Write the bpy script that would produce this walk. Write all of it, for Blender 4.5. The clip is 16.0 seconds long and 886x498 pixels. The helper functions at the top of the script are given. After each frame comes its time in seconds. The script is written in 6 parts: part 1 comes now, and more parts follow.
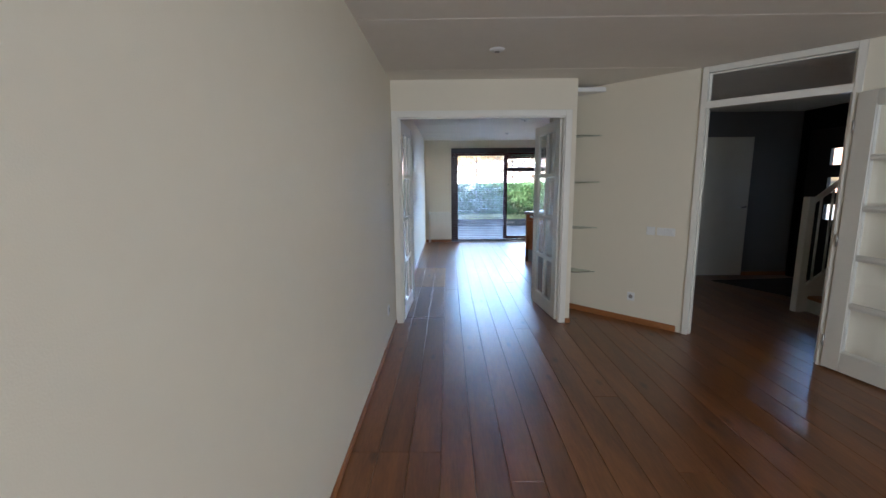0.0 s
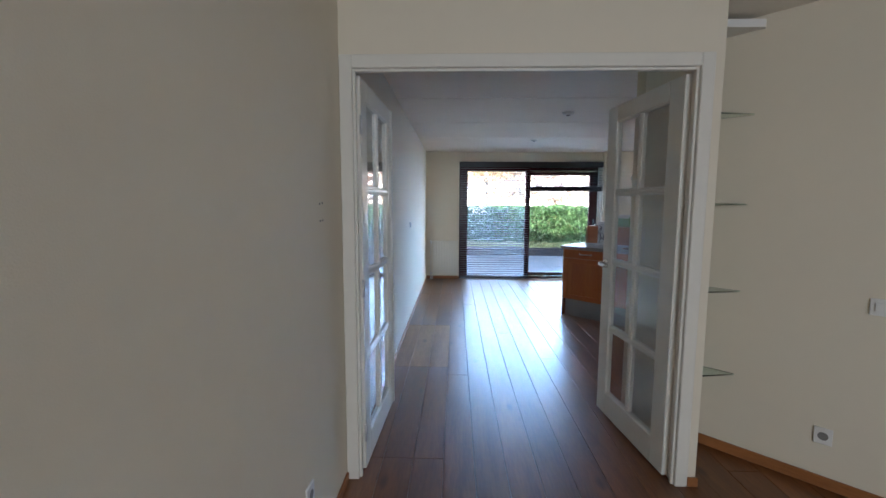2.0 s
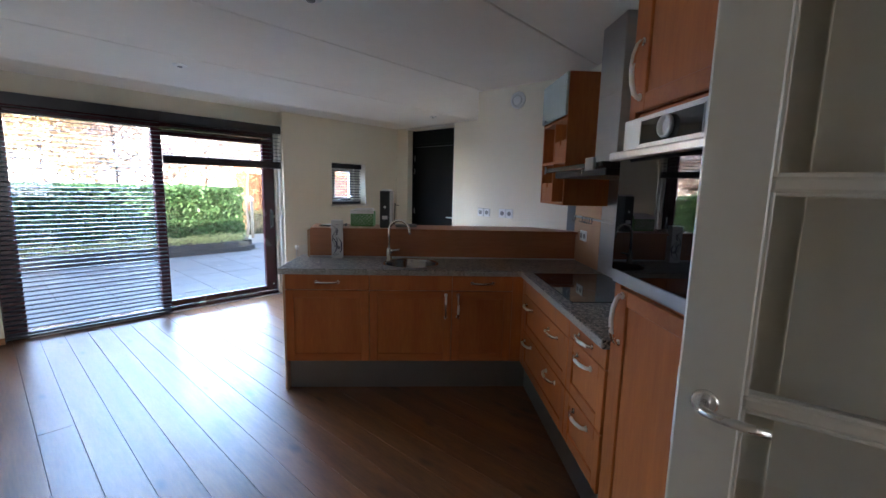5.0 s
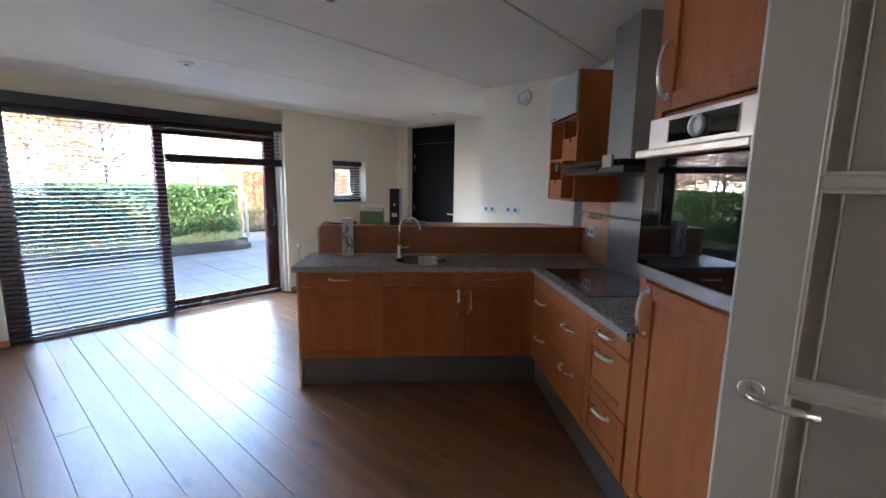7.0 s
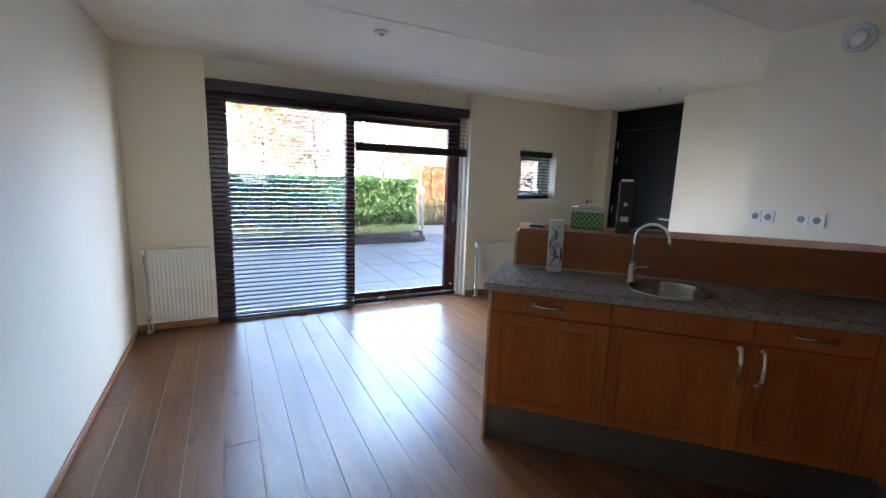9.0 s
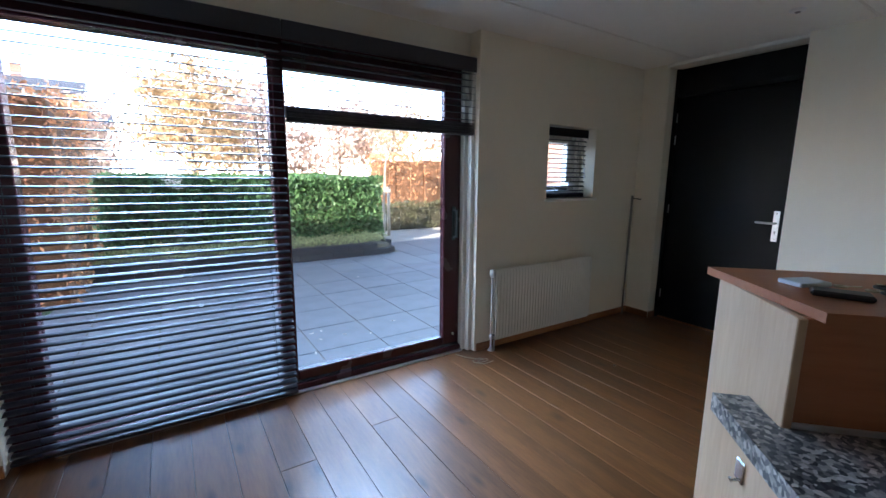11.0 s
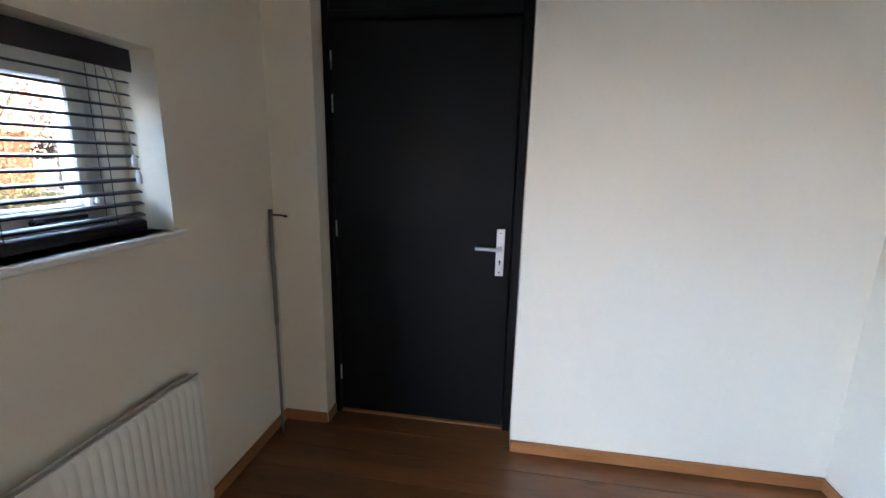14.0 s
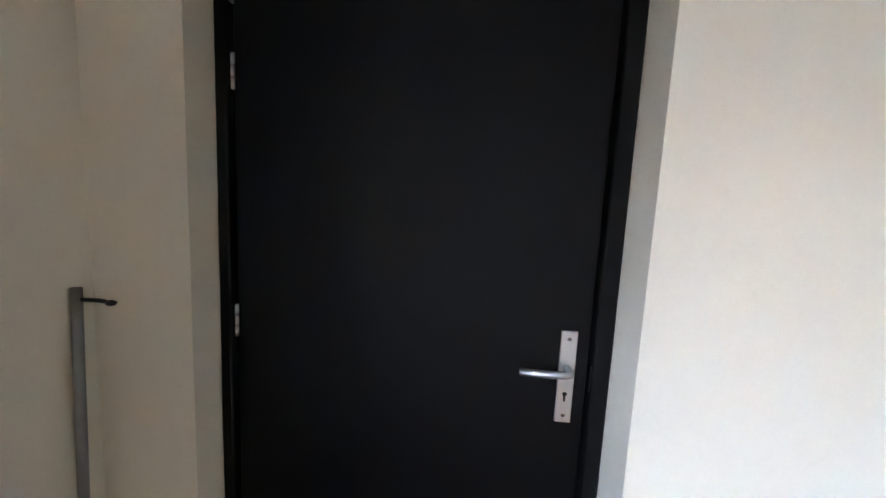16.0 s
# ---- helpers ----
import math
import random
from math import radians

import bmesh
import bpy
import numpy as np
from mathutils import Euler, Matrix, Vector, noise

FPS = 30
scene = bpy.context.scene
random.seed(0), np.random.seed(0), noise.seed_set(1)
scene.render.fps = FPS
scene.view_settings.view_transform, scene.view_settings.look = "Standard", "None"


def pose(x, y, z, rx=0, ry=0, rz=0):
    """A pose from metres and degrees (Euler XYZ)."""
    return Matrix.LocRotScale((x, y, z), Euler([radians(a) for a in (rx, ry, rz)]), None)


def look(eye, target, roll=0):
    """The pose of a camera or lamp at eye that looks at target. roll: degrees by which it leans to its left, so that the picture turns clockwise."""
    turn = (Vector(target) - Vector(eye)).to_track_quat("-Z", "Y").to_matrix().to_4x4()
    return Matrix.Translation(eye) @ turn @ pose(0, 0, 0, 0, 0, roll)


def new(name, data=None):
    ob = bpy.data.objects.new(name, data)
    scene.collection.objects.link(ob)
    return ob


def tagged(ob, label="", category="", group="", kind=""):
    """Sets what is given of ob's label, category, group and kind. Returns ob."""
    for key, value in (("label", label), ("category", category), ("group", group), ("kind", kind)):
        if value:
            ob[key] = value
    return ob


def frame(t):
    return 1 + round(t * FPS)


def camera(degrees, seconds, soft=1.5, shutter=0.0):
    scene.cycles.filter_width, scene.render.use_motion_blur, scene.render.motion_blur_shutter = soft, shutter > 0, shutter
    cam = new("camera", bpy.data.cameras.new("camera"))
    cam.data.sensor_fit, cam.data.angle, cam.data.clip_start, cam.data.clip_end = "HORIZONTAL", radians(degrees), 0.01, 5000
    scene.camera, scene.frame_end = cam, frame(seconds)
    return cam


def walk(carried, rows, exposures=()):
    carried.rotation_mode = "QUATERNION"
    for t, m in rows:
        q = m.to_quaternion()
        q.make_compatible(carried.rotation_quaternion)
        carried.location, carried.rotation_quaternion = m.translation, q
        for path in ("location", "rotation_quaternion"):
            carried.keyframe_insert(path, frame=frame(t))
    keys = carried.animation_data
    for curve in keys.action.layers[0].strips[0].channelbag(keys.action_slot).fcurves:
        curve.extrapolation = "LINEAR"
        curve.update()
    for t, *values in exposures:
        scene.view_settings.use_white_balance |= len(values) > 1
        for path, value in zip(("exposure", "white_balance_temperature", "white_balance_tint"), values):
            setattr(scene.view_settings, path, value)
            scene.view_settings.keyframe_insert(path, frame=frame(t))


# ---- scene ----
cam = camera(93.1, 16.0)
PATH = [
    (0, (-0.188, 0.515, 1.457), (-0.214, 2.489, 1.14), -0.5),
    (0.5, (-0.155, 1.041, 1.433), (-0.178, 3.017, 1.123), 1.2),
    (1, (-0.184, 1.552, 1.406), (-0.322, 3.527, 1.118), 2.0),
    (1.5, (-0.175, 2.128, 1.418), (-0.265, 4.113, 1.187), 0.4),
    (2, (-0.178, 2.665, 1.432), (-0.237, 4.653, 1.22), 0.2),
    (2.5, (-0.198, 3.247, 1.45), (-0.221, 5.235, 1.229), -0.0),
    (3.5, (-0.212, 4.245, 1.453), (-0.098, 6.23, 1.243), -1.0),
    (4, (-0.186, 4.689, 1.444), (0.278, 6.622, 1.221), -0.8),
    (4.5, (-0.182, 5.055, 1.471), (0.69, 6.837, 1.218), 0.5),
    (5, (-0.18, 5.344, 1.488), (1.294, 6.664, 1.199), 1.3),
    (5.2, (-0.194, 5.392, 1.479), (1.314, 6.672, 1.184), 1.6),
    (7.3, (-0.304, 5.447, 1.494), (1.195, 6.738, 1.188), 0.8),
    (7.5, (-0.290, 5.460, 1.485), (1.202, 6.759, 1.184), 0.9),
    (8, (-0.23, 5.574, 1.476), (1.15, 6.988, 1.165), 2.4),
    (8.5, (-0.087, 5.909, 1.439), (0.977, 7.57, 1.108), 1.8),
    (8.7, (-0.050, 6.062, 1.440), (0.860, 7.810, 1.106), 2.0),
    (10.8, (0.553, 7.989, 1.374), (1.551, 9.691, 1.045), 0.4),
    (11, (0.635, 8.133, 1.382), (1.707, 9.787, 1.043), 0.5),
    (11.5, (0.837, 8.474, 1.370), (2.067, 10.009, 1.004), 0.5),
    (12, (1.106, 8.746, 1.370), (2.637, 9.966, 0.961), -0.3),
    (12.5, (1.505, 9.018, 1.432), (3.172, 10.025, 0.982), 0.4),
    (13, (1.886, 9.250, 1.461), (3.735, 9.890, 1.034), 1.6),
    (13.5, (2.285, 9.344, 1.456), (4.195, 9.749, 1.022), 1.2),
    (14, (2.587, 9.465, 1.487), (4.516, 9.769, 1.058), 1.2),
    (14.5, (2.715, 9.603, 1.512), (4.677, 9.782, 1.170), 1.2),
    (15, (2.836, 9.735, 1.480), (4.801, 9.889, 1.135), 3.6),
    (15.5, (3.196, 9.745, 1.470), (5.164, 9.895, 1.142), 3.4),
    (16, (3.659, 9.756, 1.467), (5.635, 9.907, 1.199), 2.8),
]
walk(cam, [(t, look(e, g, r)) for t, e, g, r in PATH], exposures=[(0, 2.87, 5780, 10), (1.0, 2.85, 5700, 9.5), (2.0, 2.8, 5820, 10.5), (3.5, 2.68, 6050, 13), (5.0, 2.85, 6150, 14), (7.5, 3.08, 6300, 14), (8.5, 2.9, 6350, 13.5), (10.8, 2.08, 5950, 13), (11.5, 1.74, 5950, 14), (12.0, 1.9, 6200, 13.5), (12.5, 2.27, 6350, 14), (13.0, 2.9, 6700, 17), (13.5, 2.98, 6550, 17), (14.2, 2.95, 6150, 16), (15.0, 3.05, 6150, 16), (16, 3.4, 6250, 15)])

# ---- light: overcast-bright autumn sky, low sun behind the house ----
world = bpy.data.worlds.new("world")
scene.world = world
world.use_nodes = True
wn = world.node_tree.nodes
sky = wn.new("ShaderNodeTexSky")
sky.sky_type = "NISHITA"
sky.sun_disc = False
sky.sun_elevation = radians(26)
sky.sun_rotation = radians(240)
wn["Background"].inputs["Strength"].default_value = 0.15
world.node_tree.links.new(sky.outputs[0], wn["Background"].inputs["Color"])
sun = new("sun", bpy.data.lights.new("sun", "SUN"))
sun.data.energy = 5.0
sun.data.angle = radians(0.6)
sun.data.color = (1.0, 0.9, 0.76)
sun.matrix_basis = look((-8.7, -5, 4.9), (0, 0, 0))


def added_daylight(name, eye, target, w, h, watts, color, spread=180):
    """An added area lamp that stands in for daylight at a window."""
    la = bpy.data.lights.new(name, "AREA")
    la.shape, la.size, la.size_y, la.energy, la.color = "RECTANGLE", w, h, watts, color
    la.spread = radians(spread)
    ob = new(name, la)
    ob.matrix_basis = look(eye, target)
    return ob


# added fill outside, above the window head, to brighten the kitchen
added_daylight("garden_sky_fill", (1.24, 12.3, 3.35), (1.3, 9.6, 0.9), 3.4, 1.3, 35, (0.46, 0.70, 1.0), 78)
# added fill outside the small window, for its sill and slats
added_daylight("small_window_fill", (3.70, 11.55, 2.15), (3.62, 10.7, 1.45), 0.9, 0.6, 3.2, (0.55, 0.77, 1.0), 100)
# added lamp for an unseen front window, lights the front room
added_daylight("front_room_fill", (1.2, -2.52, 1.65), (0.35, 1.8, 0.75), 2.4, 1.5, 9.2, (0.93, 0.97, 1.0), 125)


# ---- materials ----
def links(m):
    return m.node_tree.nodes, m.node_tree.links


def mat(name, base, rough=0.5, metal=0.0, vary=0.12, scale=6.0, bump=0.0, bscale=120.0, stretch=(1, 1, 1), rnd=0.0, coat=0.0, island=False):
    """A procedural surface: colour varied at two scales, gloss wear and fine relief."""
    m = bpy.data.materials.new(name)
    m.use_nodes = True
    n, l = links(m)
    p = n["Principled BSDF"]
    p.inputs["Roughness"].default_value = rough
    p.inputs["Metallic"].default_value = metal
    p.inputs["Coat Weight"].default_value = coat
    tc = n.new("ShaderNodeTexCoord")
    mp = n.new("ShaderNodeMapping")
    mp.inputs["Scale"].default_value = stretch
    l.new(tc.outputs["Object"], mp.inputs["Vector"])
    big = n.new("ShaderNodeTexNoise")
    big.inputs["Scale"].default_value = scale
    big.inputs["Detail"].default_value = 5
    fine = n.new("ShaderNodeTexNoise")
    fine.inputs["Scale"].default_value = scale * 9
    fine.inputs["Detail"].default_value = 4
    add = n.new("ShaderNodeMath")
    add.operation = "MULTIPLY_ADD"
    add.inputs[1].default_value = 0.45
    for t in (big, fine):
        l.new(mp.outputs[0], t.inputs["Vector"])
    l.new(fine.outputs["Fac"], add.inputs[0])
    l.new(big.outputs["Fac"], add.inputs[2])
    rng = n.new("ShaderNodeMapRange")
    rng.inputs["From Min"].default_value = 0.45
    rng.inputs["From Max"].default_value = 1.0
    rng.inputs["To Min"].default_value = 1 - vary
    rng.inputs["To Max"].default_value = 1 + vary
    l.new(add.outputs[0], rng.inputs["Value"])
    val = rng.outputs[0]
    if rnd:
        info = n.new("ShaderNodeNewGeometry" if island else "ShaderNodeObjectInfo")
        r2 = n.new("ShaderNodeMapRange")
        r2.inputs["To Min"].default_value = 1 - rnd
        r2.inputs["To Max"].default_value = 1 + rnd
        l.new(info.outputs["Random Per Island" if island else "Random"], r2.inputs["Value"])
        mul = n.new("ShaderNodeMath")
        mul.operation = "MULTIPLY"
        l.new(val, mul.inputs[0])
        l.new(r2.outputs[0], mul.inputs[1])
        val = mul.outputs[0]
    sc = n.new("ShaderNodeVectorMath")
    sc.operation = "SCALE"
    sc.inputs[0].default_value = base
    l.new(val, sc.inputs["Scale"])
    l.new(sc.outputs[0], p.inputs["Base Color"])
    rr = n.new("ShaderNodeMapRange")
    amp = min(0.08, rough * 0.4)
    rr.inputs["To Min"].default_value = max(0.005, rough - amp)
    rr.inputs["To Max"].default_value = min(1.0, rough + amp)
    l.new(big.outputs["Fac"], rr.inputs["Value"])
    l.new(rr.outputs[0], p.inputs["Roughness"])
    if bump:
        bt = n.new("ShaderNodeTexNoise")
        bt.inputs["Scale"].default_value = bscale
        bt.inputs["Detail"].default_value = 3
        l.new(mp.outputs[0], bt.inputs["Vector"])
        bp = n.new("ShaderNodeBump")
        bp.inputs["Strength"].default_value = bump
        bp.inputs["Distance"].default_value = 0.004
        l.new(bt.outputs["Fac"], bp.inputs["Height"])
        l.new(bp.outputs[0], p.inputs["Normal"])
    return m


def wood(name, dark, light, rough, along="Y", grain=3.0, rnd=0.2, bump=0.15, coat=0.0, wear=0.06):
    """Wood with long grain along one axis of the piece."""
    m = bpy.data.materials.new(name)
    m.use_nodes = True
    n, l = links(m)
    p = n["Principled BSDF"]
    p.inputs["Coat Weight"].default_value = coat
    p.inputs["Coat Roughness"].default_value = 0.12
    tc = n.new("ShaderNodeTexCoord")
    info = n.new("ShaderNodeObjectInfo")
    off = n.new("ShaderNodeVectorMath")
    off.operation = "MULTIPLY_ADD"
    off.inputs[1].default_value = (7.3, 11.1, 3.7)
    comb = n.new("ShaderNodeCombineXYZ")
    for k in range(3):
        l.new(info.outputs["Random"], comb.inputs[k])
    l.new(comb.outputs[0], off.inputs[0])
    l.new(tc.outputs["Object"], off.inputs[2])
    mp = n.new("ShaderNodeMapping")
    st = {"X": (0.12, 1, 1), "Y": (1, 0.12, 1), "Z": (1, 1, 0.12)}[along]
    mp.inputs["Scale"].default_value = st
    l.new(off.outputs[0], mp.inputs["Vector"])
    g1 = n.new("ShaderNodeTexNoise")
    g1.inputs["Scale"].default_value = grain * 3
    g1.inputs["Detail"].default_value = 4
    g1.inputs["Distortion"].default_value = 0.8
    g2 = n.new("ShaderNodeTexNoise")
    g2.inputs["Scale"].default_value = grain * 40
    g2.inputs["Detail"].default_value = 5
    for t in (g1, g2):
        l.new(mp.outputs[0], t.inputs["Vector"])
    mx = n.new("ShaderNodeMath")
    mx.operation = "MULTIPLY_ADD"
    mx.inputs[1].default_value = 0.5
    l.new(g2.outputs["Fac"], mx.inputs[0])
    l.new(g1.outputs["Fac"], mx.inputs[2])
    ramp = n.new("ShaderNodeValToRGB")
    ramp.color_ramp.elements[0].position = 0.52
    ramp.color_ramp.elements[0].color = (*dark, 1)
    ramp.color_ramp.elements[1].position = 0.95
    ramp.color_ramp.elements[1].color = (*light, 1)
    l.new(mx.outputs[0], ramp.inputs[0])
    hv = n.new("ShaderNodeHueSaturation")
    r2 = n.new("ShaderNodeMapRange")
    r2.inputs["To Min"].default_value = 1 - rnd
    r2.inputs["To Max"].default_value = 1 + rnd
    l.new(info.outputs["Random"], r2.inputs["Value"])
    l.new(r2.outputs[0], hv.inputs["Value"])
    l.new(ramp.outputs[0], hv.inputs["Color"])
    l.new(hv.outputs[0], p.inputs["Base Color"])
    rr = n.new("ShaderNodeMapRange")
    rr.inputs["From Min"].default_value = 0.22
    rr.inputs["From Max"].default_value = 0.7
    rr.inputs["To Min"].default_value = max(0.03, rough - wear)
    rr.inputs["To Max"].default_value = rough + wear
    l.new(g1.outputs["Fac"], rr.inputs["Value"])
    l.new(rr.outputs[0], p.inputs["Roughness"])
    bp = n.new("ShaderNodeBump")
    bp.inputs["Strength"].default_value = bump
    bp.inputs["Distance"].default_value = 0.002
    l.new(g2.outputs["Fac"], bp.inputs["Height"])
    l.new(bp.outputs[0], p.inputs["Normal"])
    return m


def granite(name):
    m = bpy.data.materials.new(name)
    m.use_nodes = True
    n, l = links(m)
    p = n["Principled BSDF"]
    p.inputs["Roughness"].default_value = 0.28
    tc = n.new("ShaderNodeTexCoord")
    v = n.new("ShaderNodeTexVoronoi")
    v.inputs["Scale"].default_value = 110
    l.new(tc.outputs["Object"], v.inputs["Vector"])
    sep = n.new("ShaderNodeSeparateColor")
    l.new(v.outputs["Color"], sep.inputs[0])
    ramp = n.new("ShaderNodeValToRGB")
    e = ramp.color_ramp.elements
    e[0].position, e[0].color = 0.0, (0.03, 0.028, 0.028, 1)
    e[1].position, e[1].color = 1.0, (0.56, 0.50, 0.43, 1)
    for pos, c in ((0.3, (0.085, 0.08, 0.08, 1)), (0.5, (0.22, 0.20, 0.175, 1)), (0.75, (0.34, 0.30, 0.25, 1))):
        el = e.new(pos)
        el.color = c
    l.new(sep.outputs[0], ramp.inputs[0])
    l.new(ramp.outputs[0], p.inputs["Base Color"])
    return m


def glass(name, tint=(1, 1, 1), rough=0.0):
    m = bpy.data.materials.new(name)
    m.use_nodes = True
    p = m.node_tree.nodes["Principled BSDF"]
    p.inputs["Base Color"].default_value = (*tint, 1)
    p.inputs["Roughness"].default_value = rough
    p.inputs["IOR"].default_value = 1.45
    p.inputs["Transmission Weight"].default_value = 1.0
    return m


PAINT = mat("wall_paint", (0.785, 0.717, 0.578), 0.75, vary=0.02, scale=1.5, bump=0.14, bscale=260)
CEIL = mat("ceiling_paint", (0.87, 0.825, 0.745), 0.85, vary=0.03, scale=2.0, bump=0.3, bscale=160)
WHITE = mat("white_gloss_paint", (0.78, 0.75, 0.67), 0.35, vary=0.03, scale=4, bump=0.05, bscale=60)
PLASTIC = mat("white_plastic", (0.80, 0.79, 0.76), 0.4, vary=0.02)
RADWHITE = mat("radiator_enamel", (0.78, 0.75, 0.66), 0.4, vary=0.03)
OAK = wood("oiled_oak_floor", (0.102, 0.033, 0.008), (0.222, 0.085, 0.025), 0.36, "Y", 2.2, rnd=0.16, bump=0.10, wear=0.03, coat=0.35)
OAK.node_tree.nodes["Principled BSDF"].inputs["Specular IOR Level"].default_value = 0.5
OAK.node_tree.nodes["Principled BSDF"].inputs["Coat Roughness"].default_value = 0.30


def knots(m):
    """Scattered dark knots in the boards."""
    n, l = links(m)
    p = n["Principled BSDF"]
    col = p.inputs["Base Color"].links[0].from_socket
    vec = next(q for q in n if q.bl_idname == "ShaderNodeVectorMath").outputs[0]
    mp = n.new("ShaderNodeMapping")
    mp.inputs["Scale"].default_value = (1, 0.4, 1)
    vo = n.new("ShaderNodeTexVoronoi")
    vo.voronoi_dimensions = "2D"
    vo.inputs["Scale"].default_value = 2.6
    rg = n.new("ShaderNodeMapRange")
    rg.inputs["From Min"].default_value = 0.015
    rg.inputs["From Max"].default_value = 0.075
    rg.inputs["To Min"].default_value = 0.45
    mu = n.new("ShaderNodeVectorMath")
    mu.operation = "SCALE"
    l.new(vec, mp.inputs["Vector"])
    l.new(mp.outputs[0], vo.inputs["Vector"])
    l.new(vo.outputs["Distance"], rg.inputs["Value"])
    l.new(col, mu.inputs[0])
    l.new(rg.outputs[0], mu.inputs["Scale"])
    l.new(mu.outputs[0], p.inputs["Base Color"])


knots(OAK)
OAKPATCH = wood("sanded_oak_patch", (0.27, 0.135, 0.056), (0.47, 0.265, 0.125), 0.46, "Y", 2.2, rnd=0.14, bump=0.10)
knots(OAKPATCH)
SKIRT = wood("oak_skirting", (0.25, 0.095, 0.030), (0.40, 0.168, 0.058), 0.4, "X", 3.0, rnd=0.05)
BEECH = wood("beech_front", (0.41, 0.108, 0.024), (0.53, 0.165, 0.042), 0.42, "Z", 2.0, rnd=0.04, bump=0.05)
BEECHRAIL = wood("beech_rail", (0.40, 0.104, 0.023), (0.515, 0.158, 0.040), 0.42, "X", 2.0, rnd=0.04, bump=0.05)
BEECHPALE = wood("beech_pale_panel", (0.52, 0.32, 0.18), (0.64, 0.43, 0.26), 0.45, "Z", 2.5, rnd=0.03, bump=0.05)
BEECHBAR = wood("beech_bar_panel", (0.36, 0.118, 0.043), (0.47, 0.175, 0.070), 0.38, "X", 2.0, rnd=0.03, bump=0.05)
TILEWALL = wood("splash_panel", (0.48, 0.24, 0.12), (0.55, 0.30, 0.16), 0.35, "X", 1.5, rnd=0.02, bump=0.03)
for wm in (BEECH, BEECHRAIL):
    wm.node_tree.nodes["Principled BSDF"].inputs["Specular IOR Level"].default_value = 0.32
GRANITE = granite("speckled_worktop")
STEEL = mat("brushed_steel", (0.38, 0.365, 0.345), 0.36, 1.0, 0.06, 3, 0.05, 200, (1, 1, 12))
SINKSTEEL = mat("satin_sink_steel", (0.40, 0.39, 0.38), 0.2, 1.0, 0.1, 3)
DARKSTEEL = mat("dark_hook_steel", (0.12, 0.115, 0.11), 0.35, 0.8, 0.1)
CHROME = mat("chrome", (0.72, 0.71, 0.69), 0.14, 1.0, 0.03)
HANDLE = mat("satin_nickel", (0.86, 0.84, 0.81), 0.27, 1.0, 0.04)
ALU = mat("satin_aluminium", (0.72, 0.72, 0.72), 0.36, 1.0, 0.04)
PLINTH = mat("grey_plinth", (0.30, 0.30, 0.295), 0.34, 0.85, 0.06)
BLACKGLASS = mat("black_oven_glass", (0.008, 0.008, 0.009), 0.012, 0, 0.02)
BLACKGLASS.node_tree.nodes["Principled BSDF"].inputs["Specular IOR Level"].default_value = 1.0
HOBGLASS = mat("black_hob_glass", (0.010, 0.010, 0.011), 0.03, 0, 0.02)
BLACKPL = mat("black_plastic", (0.015, 0.015, 0.016), 0.4, 0, 0.1)
BLACKPAINT = mat("black_door_and_wall_shade", (0.0014, 0.0015, 0.0018), 0.46, 0, 0.15, 2, 0.08, 90)
BLACKPAINT.node_tree.nodes["Principled BSDF"].inputs["Specular IOR Level"].default_value = 0.18
FRAME = mat("aubergine_frame_paint", (0.050, 0.010, 0.014), 0.25, 0, 0.1, 5)
SLAT = mat("dark_slat", (0.022, 0.019, 0.024), 0.3, 0, 0.1)
GLASS = glass("clear_glass")
SHELFGLASS = glass("green_glass", (0.80, 0.93, 0.87))
FROST = mat("frosted_glass", (0.45, 0.50, 0.47), 0.25, 0, 0.03)
# darker than the wall paint, standing for the hall's low light
HALLDIM = mat("hall_dim_paint", (0.20, 0.205, 0.21), 0.7, vary=0.03, scale=1.5, bump=0.2, bscale=200)
CORD = mat("grey_cord", (0.30, 0.28, 0.25), 0.7)
TILE = mat("concrete_paver", (0.195, 0.202, 0.212), 0.7, 0, 0.16, 4, 0.2, 150, rnd=0.09)
EDGING = mat("dark_concrete_edging", (0.032, 0.032, 0.036), 0.8, 0, 0.25, 7, 0.3, 60)
SOIL = mat("garden_ground", (0.17, 0.15, 0.11), 0.95, 0, 0.3, 2, 0.4, 20)
GRAVEL = mat("sandy_path", (0.42, 0.38, 0.32), 0.9, 0, 0.15, 6, 0.4, 60)
LAWN = mat("lawn", (0.06, 0.09, 0.03), 0.9, 0, 0.3, 5, 0.4, 60)
LAUREL = mat("laurel_leaf", (0.115, 0.215, 0.080), 0.4, 0, 0.1, 8, rnd=0.55, island=True)
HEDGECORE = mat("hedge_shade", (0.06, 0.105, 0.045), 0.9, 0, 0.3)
BEECHLEAF = mat("autumn_beech_leaf", (0.72, 0.37, 0.18), 0.6, 0, 0.1, 8, rnd=0.5, island=True)
BEECHCORE = mat("beech_twig_shade", (0.20, 0.10, 0.05), 0.9, 0, 0.3)
PALELEAF = mat("faded_autumn_leaf", (0.62, 0.46, 0.36), 0.6, 0, 0.1, 8, rnd=0.5, island=True)
YELLOWLEAF = mat("autumn_tree_leaf", (0.62, 0.45, 0.25), 0.6, 0, 0.1, 8, rnd=0.5, island=True)
SHRUBCORE = mat("shrub_twig_shade", (0.06, 0.05, 0.03), 0.9, 0, 0.3)
SHRUB = mat("low_shrub_leaf", (0.15, 0.15, 0.075), 0.6, 0, 0.1, 8, rnd=0.4, island=True)
COVER = mat("ground_cover_leaf", (0.46, 0.48, 0.22), 0.6, 0, 0.1, 8, rnd=0.4, island=True)
